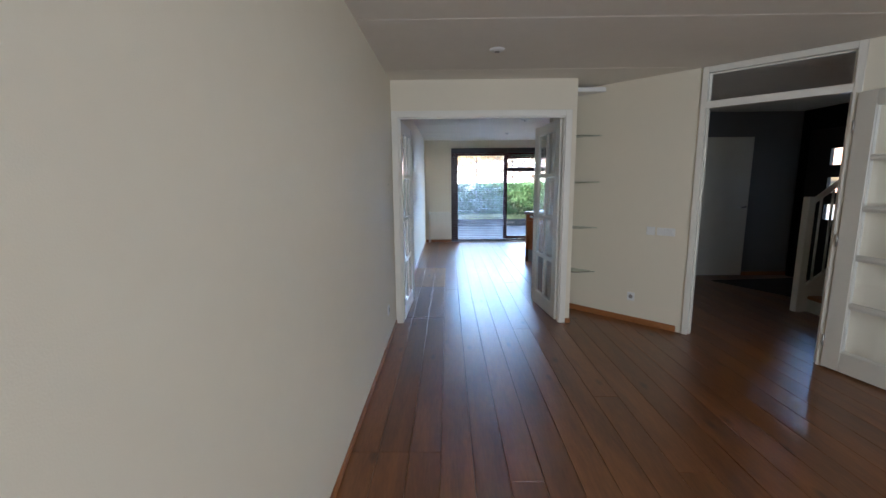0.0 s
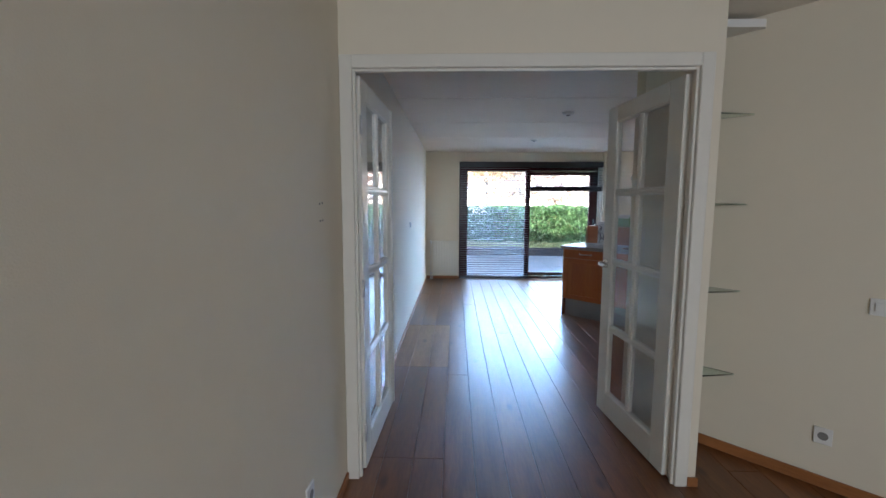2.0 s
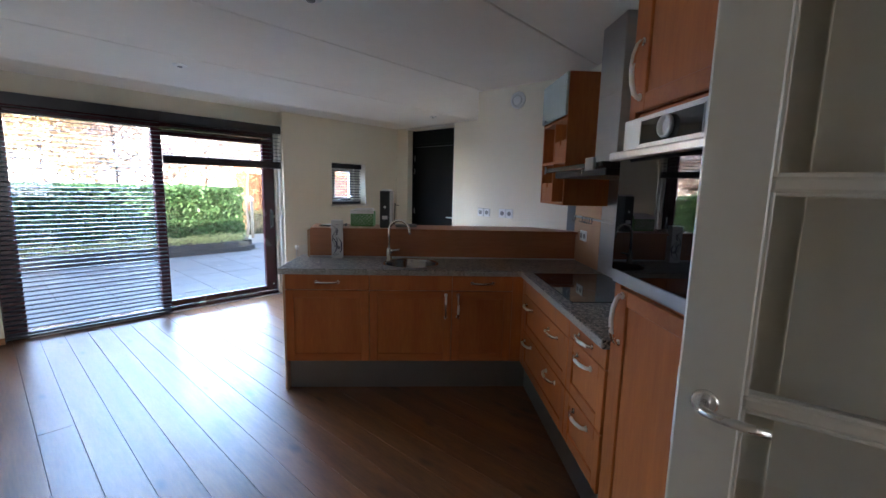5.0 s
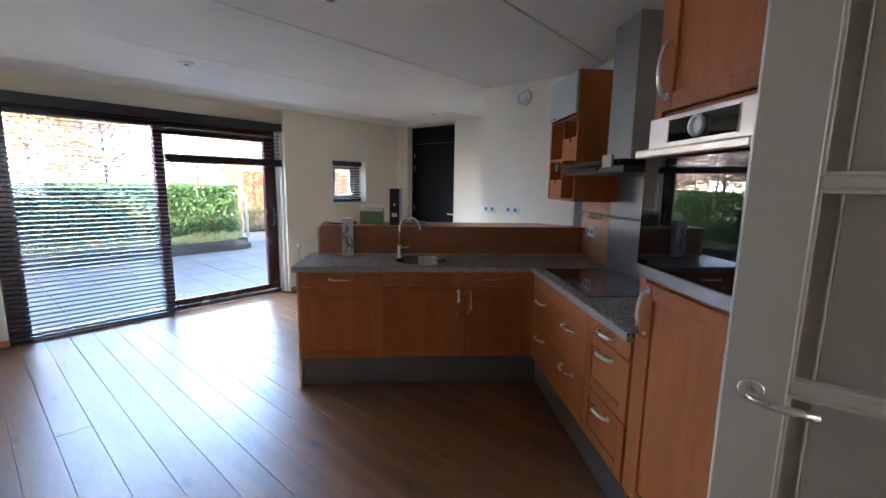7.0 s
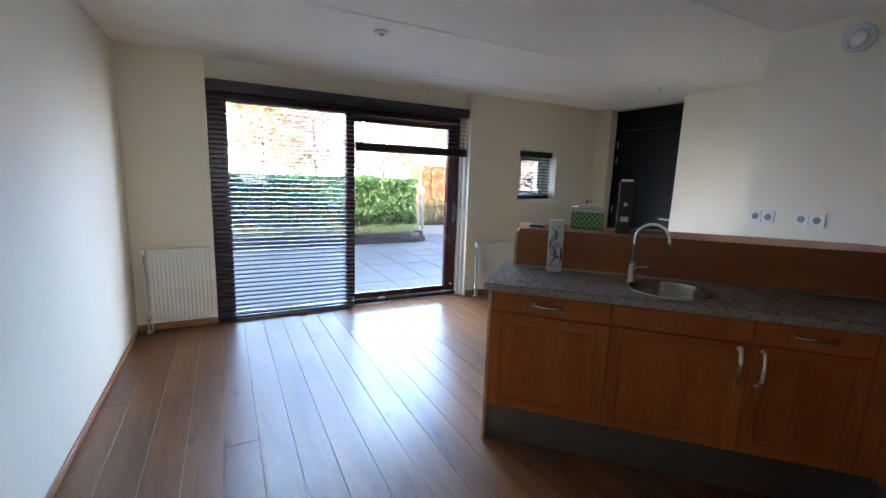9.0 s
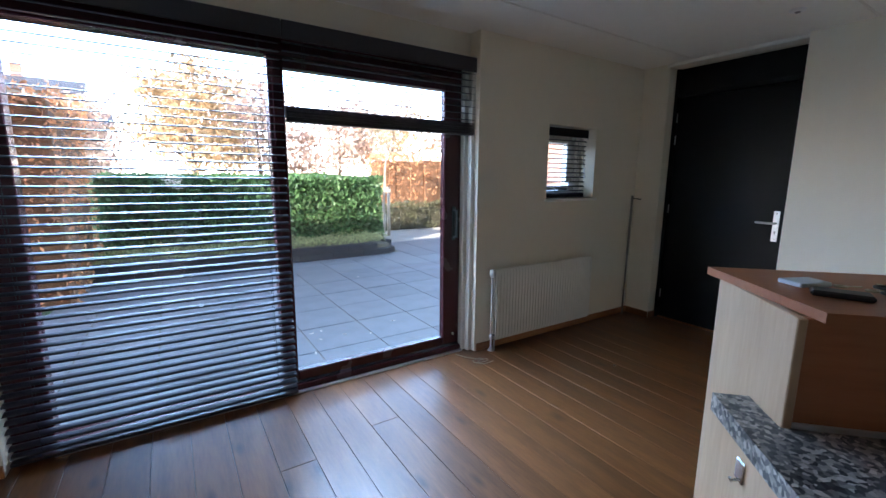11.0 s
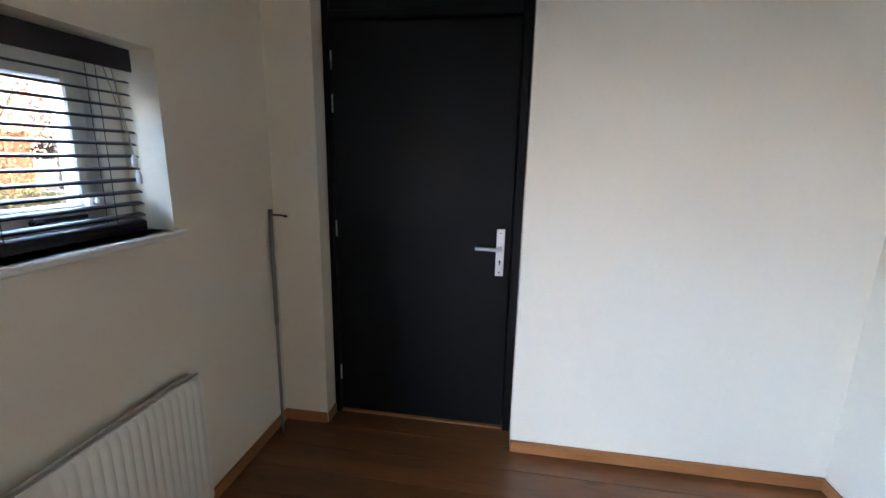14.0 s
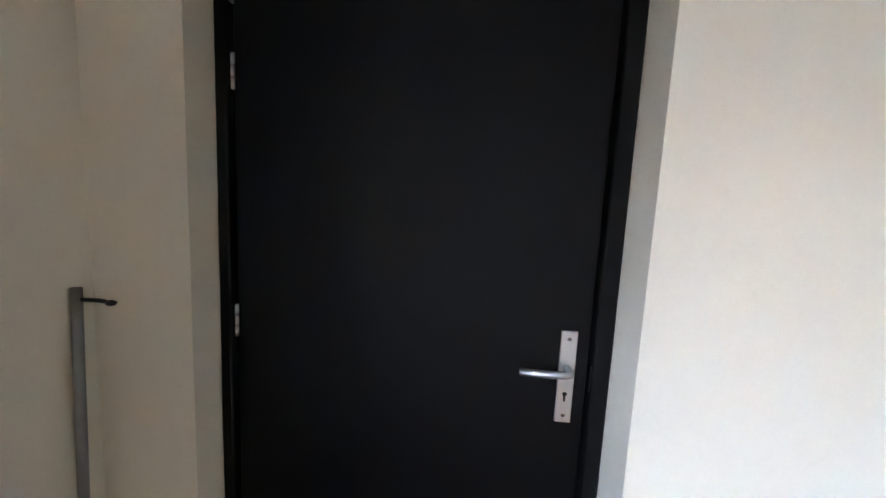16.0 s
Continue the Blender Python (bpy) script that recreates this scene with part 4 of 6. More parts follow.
base_unit(-4.85, -4.262, "beech base cabinet with one drawer over a framed door", 1, 0, True)
base_unit(-4.262, -3.672, "beech sink cabinet with a fixed panel over a framed door", 0, 1, False)
base_unit(-3.672, -3.235, "narrow beech base cabinet with a drawer over a framed door", 1, -1, True)
co = thing("corner_filler", K, (-3.19, 6.6, 0), "plain beech corner post between the two kitchen runs", "cabinet", GRP)
part("post", Shape().box(-3.234, XF + 0.02, YF + 0.001, YF + 0.03, 0.228, 0.866, 0.002).box(XF, XF + 0.02, 6.512, YF + 0.0005, 0.228, 0.866, 0.002), BEECH, co)

ua = thing("drawer_unit", K, (-2.9, 6.07, 0), "wide beech unit with two deep drawers under the hob", "cabinet", GRP)
part("body", Shape().box(XF + 0.021, -2.603, 5.622, 6.511, 0.225, 0.869, 0.001), BEECHPALE, ua)
front("fascia", ua, 5.622, 6.511, 0.757, 0.866, "x", XF, False)
for z0, z1, hz in ((0.496, 0.755, 0.70), (0.228, 0.494, 0.445)):
    d = front("drawer", ua, 5.622, 6.511, z0, z1, "x", XF)
    for y in (6.36, 5.86):
        bow_handle(d, XF, y, hz, 0.15, face="x")
ub = thing("drawer_unit", K, (-2.9, 5.41, 0), "narrow beech unit with three drawers", "cabinet", GRP)
part("body", Shape().box(XF + 0.021, -2.603, 5.205, 5.621, 0.225, 0.869, 0.001), BEECHPALE, ub)
for z0, z1, hz in ((0.777, 0.866, 0.825), (0.496, 0.775, 0.725), (0.228, 0.494, 0.445)):
    d = front("drawer", ub, 5.205, 5.621, z0, z1, "x", XF)
    bow_handle(d, XF, 5.415, hz, 0.15, face="x")

kp = thing("kitchen_plinth", K, (-3.9, 6.65, 0), "dark grey metallic kitchen plinth boards under the units", "plinth")
part("board", Shape().box(-4.845, -3.085, 6.635, 6.655, 0.001, 0.224, 0.002), PLINTH, kp)
part("board", Shape().box(-3.105, -3.085, 4.66, 6.6345, 0.001, 0.224, 0.002), PLINTH, kp)
part("board", Shape().box(-4.845, -4.825, 6.6555, 7.10, 0.001, 0.224, 0.002), PLINTH, kp)
ep = thing("end_panel", K, (-4.86, 6.85, 0), "pale beech end panel of the peninsula with a small metal plate", "panel")
part("board", Shape().box(-4.868, -4.8515, 6.585, 7.165, 0.001, 0.869, 0.002), BEECHPALE, ep)
hk = Shape().box(-4.874, -4.868, 7.052, 7.084, 0.780, 0.826, 0.003)
hk.tube([(-4.872, 7.066, 0.786), (-4.886, 7.066, 0.779), (-4.889, 7.066, 0.787)], 0.003, 8)
part("hook_plate", hk, CHROME, ep, "small chrome hook plate")

# worktop in three lengths round the sink and the hob
SX, SY, SR = -3.975, 6.825, 0.205
wt = thing("worktop", K, (-3.5, 6.8, 0.87), "speckled grey granite-look worktop with a paler front edge", "worktop")


def slab_with_hole(x0, x1, y0, y1, z0, z1, cx, cy, r):
    s = Shape()
    n = 48
    ring, outer = [], []
    for k in range(n):
        a = 2 * math.pi * k / n
        ring.append((cx + r * math.cos(a), cy + r * math.sin(a)))
        dx, dy = math.cos(a), math.sin(a)
        tx = ((x1 if dx > 0 else x0) - cx) / dx if abs(dx) > 1e-9 else 1e9
        ty = ((y1 if dy > 0 else y0) - cy) / dy if abs(dy) > 1e-9 else 1e9
        t = min(tx, ty)
        outer.append((cx + t * dx, cy + t * dy))
    for z in (z0, z1):
        s.v += [(x, y, z) for x, y in ring] + [(x, y, z) for x, y in outer]
    for k in range(n):
        j = (k + 1) % n
        s.f.append([2 * n + k, 3 * n + k, 3 * n + j, 2 * n + j])
        s.f.append([k, j, n + j, n + k])
        s.f.append([n + k, n + j, 3 * n + j, 3 * n + k])
        s.f.append([k, 2 * n + k, 2 * n + j, j])
        s.smooth += [False] * 4
    for (ax, ay) in ((x0, y0), (x1, y0), (x1, y1), (x0, y1)):
        best = None
        for k in range(n):
            j = (k + 1) % n
            (px, py), (qx, qy) = outer[k], outer[j]
            if abs(px - qx) > 1e-6 and abs(py - qy) > 1e-6 and ((abs(px - ax) < 1e-6 or abs(py - ay) < 1e-6) and (abs(qx - ax) < 1e-6 or abs(qy - ay) < 1e-6)) and math.hypot(px - ax, py - ay) < 0.2:
                best = (k, j)
        if best:
            k, j = best
            c = len(s.v)
            s.v += [(ax, ay, z0), (ax, ay, z1)]
            s.f += [[3 * n + k, c + 1, 3 * n + j], [n + k, n + j, c], [n + k, c, c + 1, 3 * n + k], [n + j, 3 * n + j, c + 1, c]]
            s.smooth += [False] * 4
    return s


WZ0, WZ1 = 0.870, 0.910
part("slab", Shape().poly([(-4.89, 6.555), (-4.40, 6.555), (-4.40, 7.066), (-4.817, 7.066), (-4.817, 7.183), (-4.89, 7.183)], WZ0, WZ1), GRANITE, wt)
part("slab", slab_with_hole(-4.3995, -3.55, 6.558, 7.066, WZ0, WZ1 - 0.0003, SX, SY, SR - 0.006), GRANITE, wt)
part("slab", Shape().box(-3.5495, -2.604, 6.556, 7.066, WZ0, WZ1, 0.001), GRANITE, wt)
part("slab", Shape().box(-3.182, -2.604, 5.194, 6.5555, WZ0, WZ1, 0.004), GRANITE, wt)
part("front_edge", Shape().box(-4.8885, -3.184, 6.5515, 6.5548, WZ0 + 0.002, WZ1 - 0.004, 0.001).box(-3.1862, -3.1824, 5.20, 6.5515, WZ0 + 0.002, WZ1 - 0.004, 0.001), mat("pale_edge_strip", (0.37, 0.34, 0.30), 0.35, 0, 0.45, 90), wt)

sink = thing("sink", K, (SX, SY, 0.91), "round stainless steel sink bowl let into the worktop", "sink")
part("rim", Shape().lathe(SX, SY, 0.91, [(SR - 0.012, 0.001), (SR + 0.010, 0.001), (SR + 0.012, 0.0035), (SR - 0.004, 0.004), (SR - 0.012, 0.001)], 48, caps=False), CHROME, sink)
part("bowl", Shape().lathe(SX, SY, 0.91, [(SR - 0.009, 0.001), (SR - 0.014, -0.02), (SR - 0.022, -0.13), (SR - 0.055, -0.155), (0.04, -0.16), (0.0, -0.16)], 48, caps=False), SINKSTEEL, sink)
part("drain", Shape().lathe(SX, SY, 0.752, [(0.04, 0), (0.04, 0.003), (0.03, 0.0), (0.0, 0.001)], 24), CHROME, sink)
fx, fy = -4.150, 6.93
tap = thing("kitchen_tap", K, (fx, fy, 0.91), "chrome kitchen tap with a high swan neck and side lever", "tap")
part("body", Shape().lathe(fx, fy, 0.91, [(0.030, 0.0005), (0.030, 0.006), (0.022, 0.010), (0.022, 0.09), (0.018, 0.10), (0.014, 0.105)], 20), CHROME, tap)
arc = [(fx, fy, 1.01)] + [(fx + 0.085 * (1 - math.cos(a)) * 0.94, fy - 0.085 * (1 - math.cos(a)) * 0.30, 1.145 + 0.085 * math.sin(a)) for a in [math.pi * i / 12 for i in range(13)]]
arc += [(arc[-1][0] + 0.004, arc[-1][1], 1.125)]
part("spout", Shape().tube(arc, 0.0105, 12), CHROME, tap)
part("lever", Shape().tube([(fx + 0.015, fy - 0.005, 0.985), (fx + 0.04, fy - 0.012, 0.995), (fx + 0.085, fy - 0.02, 1.0)], 0.007, 10).tube([(fx + 0.005, fy, 0.985), (fx + 0.03, fy - 0.008, 0.988)], 0.016, 12), CHROME, tap)

hob = thing("hob", K, (-2.87, 6.1, 0.91), "black ceramic glass hob set in the worktop", "hob")
part("glass", Shape().box(-3.115, -2.625, 5.735, 6.47, 0.9105, 0.916, 0.002), HOBGLASS, hob)
for hx, hy, hr in ((-2.98, 5.93, 0.09), (-2.76, 5.93, 0.075), (-2.98, 6.27, 0.075), (-2.76, 6.27, 0.09)):
    part("cooking_zone", Shape().lathe(hx, hy, 0.9162, [(hr - 0.0015, 0), (hr, 0.0002)], 40, caps=False), mat_grey, hob)

# raised bar behind the worktop
bar = thing("breakfast_bar", K, (-3.7, 7.2, 0), "raised beech bar with a thin overhanging top", "bar")
part("front_panel", Shape().box(-4.797, -2.612, 7.068, 7.086, 0.001, 1.130, 0.002), BEECHBAR, bar)
part("end_panel", Shape().box(-4.815, -4.7975, 7.062, 7.40, 0.001, 1.130, 0.002), BEECHPALE, bar)
part("back_panel", Shape().box(-4.797, -2.95, 7.382, 7.40, 0.001, 1.130, 0.002), BEECHPALE, bar)
part("top", Shape().poly([(-4.785, 7.040), (-2.606, 7.040), (-2.606, 7.165), (-2.9, 7.43), (-4.835, 7.43)], 1.1305, 1.150), BEECHBAR, bar, "red-brown beech bar top")
part("sealing_strip", Shape().box(-4.797, -2.612, 7.061, 7.0675, 0.9104, 0.922, 0.001), ALU, bar)

# splashback
solid("splash_panel", Shape().box(-2.608, -2.6012, 6.615, 7.120, 0.912, 1.385), TILEWALL, "orange-beige splashback panel in the corner", "panel", "structure", K)
sb = thing("steel_splashback", K, (-2.6, 5.9, 0.912), "brushed steel splashback sheet behind the hob", "splashback")
part("sheet", Shape().box(-2.607, -2.6015, 5.20, 6.612, 0.912, 1.66, 0.001), STEEL, sb)
rl = thing("utensil_rail", K, (-2.63, 6.4, 1.28), "thin steel utensil rail with small hooks", "rail")
part("bar", Shape().tube([(-2.645, 5.30, 1.282), (-2.645, 7.02, 1.282)], 0.008, 10), STEEL, rl)
for y in (5.4, 6.2, 6.98):
    part("bracket", Shape().tube([(-2.602, y, 1.282), (-2.645, y, 1.282)], 0.008, 10), STEEL, rl)
for y in (6.99, 6.84, 6.79, 6.75, 6.71, 6.66):
    part("hook", Shape().tube([(-2.645, y, 1.292), (-2.656, y, 1.286), (-2.655, y - 0.008, 1.266), (-2.66, y - 0.012, 1.252), (-2.672, y - 0.004, 1.250), (-2.678, y + 0.004, 1.262)], 0.0036, 6), DARKSTEEL, rl)
socket(K @ pose(-2.608, 6.905, 0, 0, 0, -90), 0.0, 1.135, 2, "white double socket on the splashback", "wall_socket", 0.062, 0.08)

# tall oven cabinet
tc = thing("oven_cabinet", K, (-2.88, 4.91, 0), "tall beech housing with a lower door, built-in oven and top cupboard", "cabinet")
TY0, TY1 = 4.632, 5.190
tb = Shape().box(XF + 0.021, -2.61, TY1 - 0.018, TY1, 0.10, 2.40, 0.001).box(XF + 0.021, -2.61, TY0, TY0 + 0.018, 0.10, 2.40, 0.001)
tb.box(XF + 0.021, -2.61, TY0 + 0.018, TY1 - 0.018, 2.382, 2.40).box(-2.622, -2.61, TY0 + 0.018, TY1 - 0.018, 0.10, 2.382).box(XF + 0.021, -2.622, TY0 + 0.018, TY1 - 0.018, 1.13, 1.148).box(XF + 0.021, -2.622, TY0 + 0.018, TY1 - 0.018, 1.742, 1.757)
part("body", tb, BEECH, tc)
d = front("door", tc, TY0, TY1 - 0.045, 0.228, 1.135, "x", XF)
bow_handle(d, XF, TY1 - 0.075, 1.02, 0.18, True, face="x")
part("side_post", Shape().box(XF + 0.004, XF + 0.021, TY1 - 0.044, TY1, 0.228, 2.38, 0.002), BEECH, tc)
d = front("top_door", tc, TY0, TY1 - 0.045, 1.760, 2.380, "x", XF)
bow_handle(d, XF, TY1 - 0.075, 1.90, 0.18, True, face="x")
ov = thing("built_in_oven", K, (-2.95, 4.9, 1.15), "built-in oven with black glass door and steel control panel", "oven")
OX = XF - 0.012
part("body", Shape().box(XF + 0.005, -2.64, TY0 + 0.02, TY1 - 0.05, 1.15, 1.74), BLACKPL, ov)
part("lower_trim", Shape().box(OX, XF + 0.004, TY0 + 0.003, TY1 - 0.005, 1.152, 1.198, 0.002), STEEL, ov)
od = part("oven_door", Shape().box(OX - 0.006, XF + 0.004, TY0 + 0.003, TY1 - 0.005, 1.200, 1.625, 0.003), BLACKGLASS, ov, "black mirror-like oven door")
hd = Shape().box(OX - 0.052, OX - 0.036, TY0 + 0.006, TY1 - 0.008, 1.596, 1.626, 0.006)
for y in (TY0 + 0.05, TY1 - 0.05):
    hd.tube([(OX - 0.006, y, 1.612), (OX - 0.045, y, 1.612)], 0.008, 10)
part("door_bar", hd, ALU, od, "straight flat steel oven handle")
cp = part("control_panel", Shape().box(OX, XF + 0.004, TY0 + 0.003, TY1 - 0.005, 1.630, 1.738, 0.003), ALU, ov, "brushed steel control panel")
part("display", Shape().box(OX - 0.002, OX + 0.001, 4.745, 5.065, 1.648, 1.722, 0.002), BLACKGLASS, cp)
for y in (4.742, 5.062):
    part("display_edge", Shape().box(OX - 0.003, OX, y, y + 0.006, 1.645, 1.725, 0.001), STEEL, cp)
part("knob_ring", Shape().lathe(OX - 0.002, 4.905, 1.685, [(0.026, 0), (0.033, -0.002), (0.035, -0.012), (0.031, -0.018), (0.025, -0.016), (0.024, -0.004)], 32, "x"), ALU, cp, "satin metal control ring")

# wall cabinet with open pigeonholes
wc = thing("wall_cabinet", K, (-2.76, 6.8, 1.385), "beech wall cabinet with a frosted flap door over open pigeonholes", "cabinet")
CX0, CX1, CY0, CY1, CZ0, CZ1 = -2.925, -2.606, 6.525, 7.080, 1.385, 2.275
t = 0.018
cb = Shape().box(CX0, CX1, CY0, CY0 + t, CZ0, CZ1, 0.002).box(CX0, CX1, CY1 - t, CY1, CZ0, CZ1, 0.002)
part("sides", cb, BEECH, wc)
for z in (CZ0, 1.680, 1.968, CZ1 - t):
    sh = Shape().box(CX0 + (0.002 if CZ0 < z < 2.2 else 0), CX1, CY0 + t, CY1 - t, z, z + t, 0.001)
    part("shelf", sh, BEECH, wc)
part("back", Shape().box(CX1 - 0.006, CX1 - 0.001, CY0 + t, CY1 - t, CZ0 + t, CZ1 - t), BEECH, wc)
part("divider", Shape().box(CX0 + 0.003, CX1 - 0.006, 6.79, 6.79 + t, CZ0 + t, 1.968), BEECH, wc)
part("flap_door", Shape().box(CX0 - 0.020, CX0 - 0.002, CY0 + 0.004, CY1 - 0.004, 1.992, CZ1, 0.006), FROST, wc, "frosted greenish glass flap in a metal edge")
part("flap_knob", Shape().lathe(CX0 - 0.020, 6.96, 2.008, [(0.007, 0), (0.007, -0.012), (0.010, -0.016), (0.0, -0.018)], 12, "x"), ALU, wc)
for y0, y1, z0, z1 in ((CY0 + t, 6.79, 1.699, 1.835), (6.79 + t, CY1 - t, 1.404, 1.54)):
    dd = Shape().box(CX0 + 0.005, CX0 + 0.022, y0 + 0.002, (y0 + y1) / 2 - 0.016, z0, z1, 0.002).box(CX0 + 0.005, CX0 + 0.022, (y0 + y1) / 2 + 0.016, y1 - 0.002, z0, z1, 0.002).box(CX0 + 0.005, CX0 + 0.022, (y0 + y1) / 2 - 0.016, (y0 + y1) / 2 + 0.016, z0, z1 - 0.03)
    dd.box(CX0 + 0.022, CX1 - 0.02, y0 + 0.002, y0 + 0.01, z0, z1).box(CX0 + 0.022, CX1 - 0.02, y1 - 0.01, y1 - 0.002, z0, z1).box(CX0 + 0.022, CX1 - 0.02, y0 + 0.01, y1 - 0.01, z0, z0 + 0.006)
    part("small_drawer", dd, BEECH, wc, "small beech box drawer with a notch")

# cooker hood
ho = thing("cooker_hood", K, (-2.8, 6.05, 1.57), "steel chimney cooker hood with a thin flat canopy", "hood")
part("canopy", Shape().box(-3.07, -2.612, 5.60, 6.495, 1.600, 1.628, 0.004), mat("dark_hood_glass", (0.03, 0.03, 0.03), 0.1), ho, "thin dark glass canopy")
part("housing", Shape().box(-3.02, -2.612, 5.66, 6.43, 1.565, 1.5995, 0.004), mat("dark_hood_underside", (0.05, 0.05, 0.05), 0.3, 0.6), ho)
part("control_box", Shape().box(-3.085, -3.0705, 5.66, 5.76, 1.590, 1.650, 0.002), STEEL, ho)
part("corner_clip", Shape().box(-3.076, -3.0705, 6.46, 6.49, 1.592, 1.640, 0.002), STEEL, ho)
part("chimney", Shape().box(-2.86, -2.612, 5.905, 6.190, 1.6285, 2.414, 0.003).box(-2.862, -2.612, 5.903, 6.192, 2.02, 2.024, 0.001), STEEL, ho, "brushed steel chimney")

# ---- things on the worktop and the bar ----
bx = K @ pose(-4.568, 7.025, 0.911, 0, 0, 6)
wb = thing("wine_carton", bx, (0, 0, 0), "tall white wine carton with dark lettering and a red glass print", "carton")
b = 0.042
part("box", Shape().box(-b, b, -b, b, 0, 0.305, 0.002), WHITECARD, wb)
for face in (1,):
    # print on the side towards the window: a tilted glass of red, and its splash
    F_ = lambda u, d: (-b - d, -u)
    s = Shape()
    cx, cz = 0.004, 0.075
    ring = [(cx + 0.040 * math.cos(a) * (1.0 if math.sin(a) < 0 else 0.9), cz + 0.045 * math.sin(a)) for a in [2 * math.pi * i / 28 for i in range(28)]]
    s.v += [(*F_(u, 0.0008), z) for u, z in ring]
    s.f.append(list(range(28)))
    s.smooth.append(False)
    part("print", s, REDINK, wb)
    s = Shape()
    pts = [(-0.018, 0.10), (0.0, 0.085), (0.022, 0.095), (0.036, 0.125), (0.030, 0.17), (0.02, 0.15), (0.008, 0.165), (-0.002, 0.13), (-0.012, 0.135)]
    s.v += [(*F_(u, 0.0012), z) for u, z in pts]
    s.f.append(list(range(len(pts))))
    s.smooth.append(False)
    part("splash_print", s, PINKINK, wb)
for k, (u, z, w_, h_) in enumerate(((-0.026, 0.026, 0.030, 0.003), (-0.026, 0.034, 0.040, 0.003), (-0.026, 0.042, 0.024, 0.003), (0.004, 0.078, 0.022, 0.020), (-0.022, 0.096, 0.034, 0.010), (-0.006, 0.268, 0.028, 0.004))):
    part("print_bar", Shape().box(u, u + w_, -b - 0.0012, -b - 0.0002, z, z + h_), GREYINK, wb)
for k, (u0, z0, bend, ln_) in enumerate(((-0.034, 0.03, 0.030, 0.16), (-0.012, 0.10, -0.026, 0.15), (0.016, 0.04, 0.022, 0.13), (-0.028, 0.17, 0.028, 0.10))):
    sw_ = Shape()
    for i in range(13):
        f_ = i / 12
        uc = max(-0.038, min(0.034, u0 + bend * math.sin(f_ * math.pi * 1.2) + 0.010 * f_))
        wd = 0.0005 + 0.0045 * math.sin(math.pi * f_)
        sw_.v += [(uc - wd, -b - 0.0006 - 0.0003 * k, z0 + ln_ * f_), (uc + wd, -b - 0.0006 - 0.0003 * k, z0 + ln_ * f_)]
    sw_.f += [[2 * i, 2 * i + 1, 2 * i + 3, 2 * i + 2] for i in range(12)]
    sw_.smooth += [False] * 12
    part("swirl_print", sw_, GREYINK if k % 2 else BLUEINK, wb)
for face in (1, 2):
    cu = bpy.data.curves.new("lettering", "FONT")
    cu.body, cu.size, cu.extrude = "huis wijn", 0.052, 0.0003
    tob = new("lettering", cu)
    dg = bpy.context.evaluated_depsgraph_get()
    me = bpy.data.meshes.new_from_object(tob.evaluated_get(dg))
    bpy.data.objects.remove(tob)
    me.materials.append(BLUEINK)
    lo = new("lettering", me)
    lo.parent = wb
    if face == 1:
        lo.matrix_basis = pose(-b - 0.0012, -0.004, 0.105, 90, -90, -90)
    else:
        lo.matrix_basis = pose(0.008, -b - 0.0012, 0.115, 90, -90, 0)
        lo.scale = (0.72, 0.72, 1)

gb = thing("card_box", K @ pose(-4.395, 7.27, 1.151, 0, 0, -3), (0, 0, 0), "open green and white patterned cardboard box on the bar", "box")
gs = Shape()
for q in ((-0.095, 0.095, -0.06, -0.057), (-0.095, 0.095, 0.057, 0.06)):
    gs.box(*q, 0, 0.125)
for q in ((-0.095, -0.092, -0.057, 0.057), (0.092, 0.095, -0.057, 0.057)):
    gs.box(*q, 0, 0.125)
gs.box(-0.092, 0.092, -0.057, 0.057, 0, 0.003)
part("box", gs, GREENBOX, gb)
rim = Shape().box(-0.098, 0.098, -0.063, -0.0602, 0.105, 0.130).box(-0.0982, -0.0952, -0.0602, 0.06, 0.105, 0.130)
part("white_rim", rim, WHITECARD, gb)
lidm = Shape().box(-0.10, 0.10, -0.055, 0.065, 0.131, 0.135, 0.001).box(-0.06, 0.085, -0.03, 0.05, 0.136, 0.150, 0.002)
part("papers", lidm, WHITECARD, gb, "white lid and papers on top")
for face_ in ("y", "x"):
    half = 0.092 if face_ == "y" else 0.057
    for sl_ in (-1, 1):
        ds = Shape()
        n_ = int(2 * half / 0.030) + 4
        for i in range(-4, n_):
            u0 = -half + i * 0.030
            ends = [(u0 + (z_ - 0.010) * 0.9, z_) for z_ in (0.010, 0.100)]
            (ua_, za_), (ub_, zb_) = ends
            if ub_ < -half or ua_ > half:
                continue
            if ua_ < -half:
                za_, ua_ = za_ + (-half - ua_) / 0.9, -half
            if ub_ > half:
                zb_, ub_ = zb_ - (ub_ - half) / 0.9, half
            w_ = 0.0022
            c_ = len(ds.v)
            quad = [(sl_ * ua_, za_ - w_), (sl_ * ub_, zb_ - w_), (sl_ * ub_, zb_ + w_), (sl_ * ua_, za_ + w_)]
            off_ = 0.0004 * (2 + sl_)
            ds.v += [(u_, -0.0600 - off_, z_) if face_ == "y" else (-0.0950 - off_, u_, z_) for u_, z_ in quad]
            ds.f.append([c_, c_ + 1, c_ + 2, c_ + 3])
            ds.smooth.append(False)
        part("lattice_print", ds, WHITECARD, gb)
bk = thing("black_file_box", K @ pose(-4.19, 7.22, 1.151, 0, 0, -4), (0, 0, 0), "black upright file box with a white label and papers", "file box")
part("case", Shape().box(-0.04, 0.04, -0.12, 0.12, 0, 0.30, 0.004), BLACKPL, bk)
part("label", Shape().box(-0.022, 0.022, -0.1212, -0.1200, 0.07, 0.10), WHITECARD, bk)
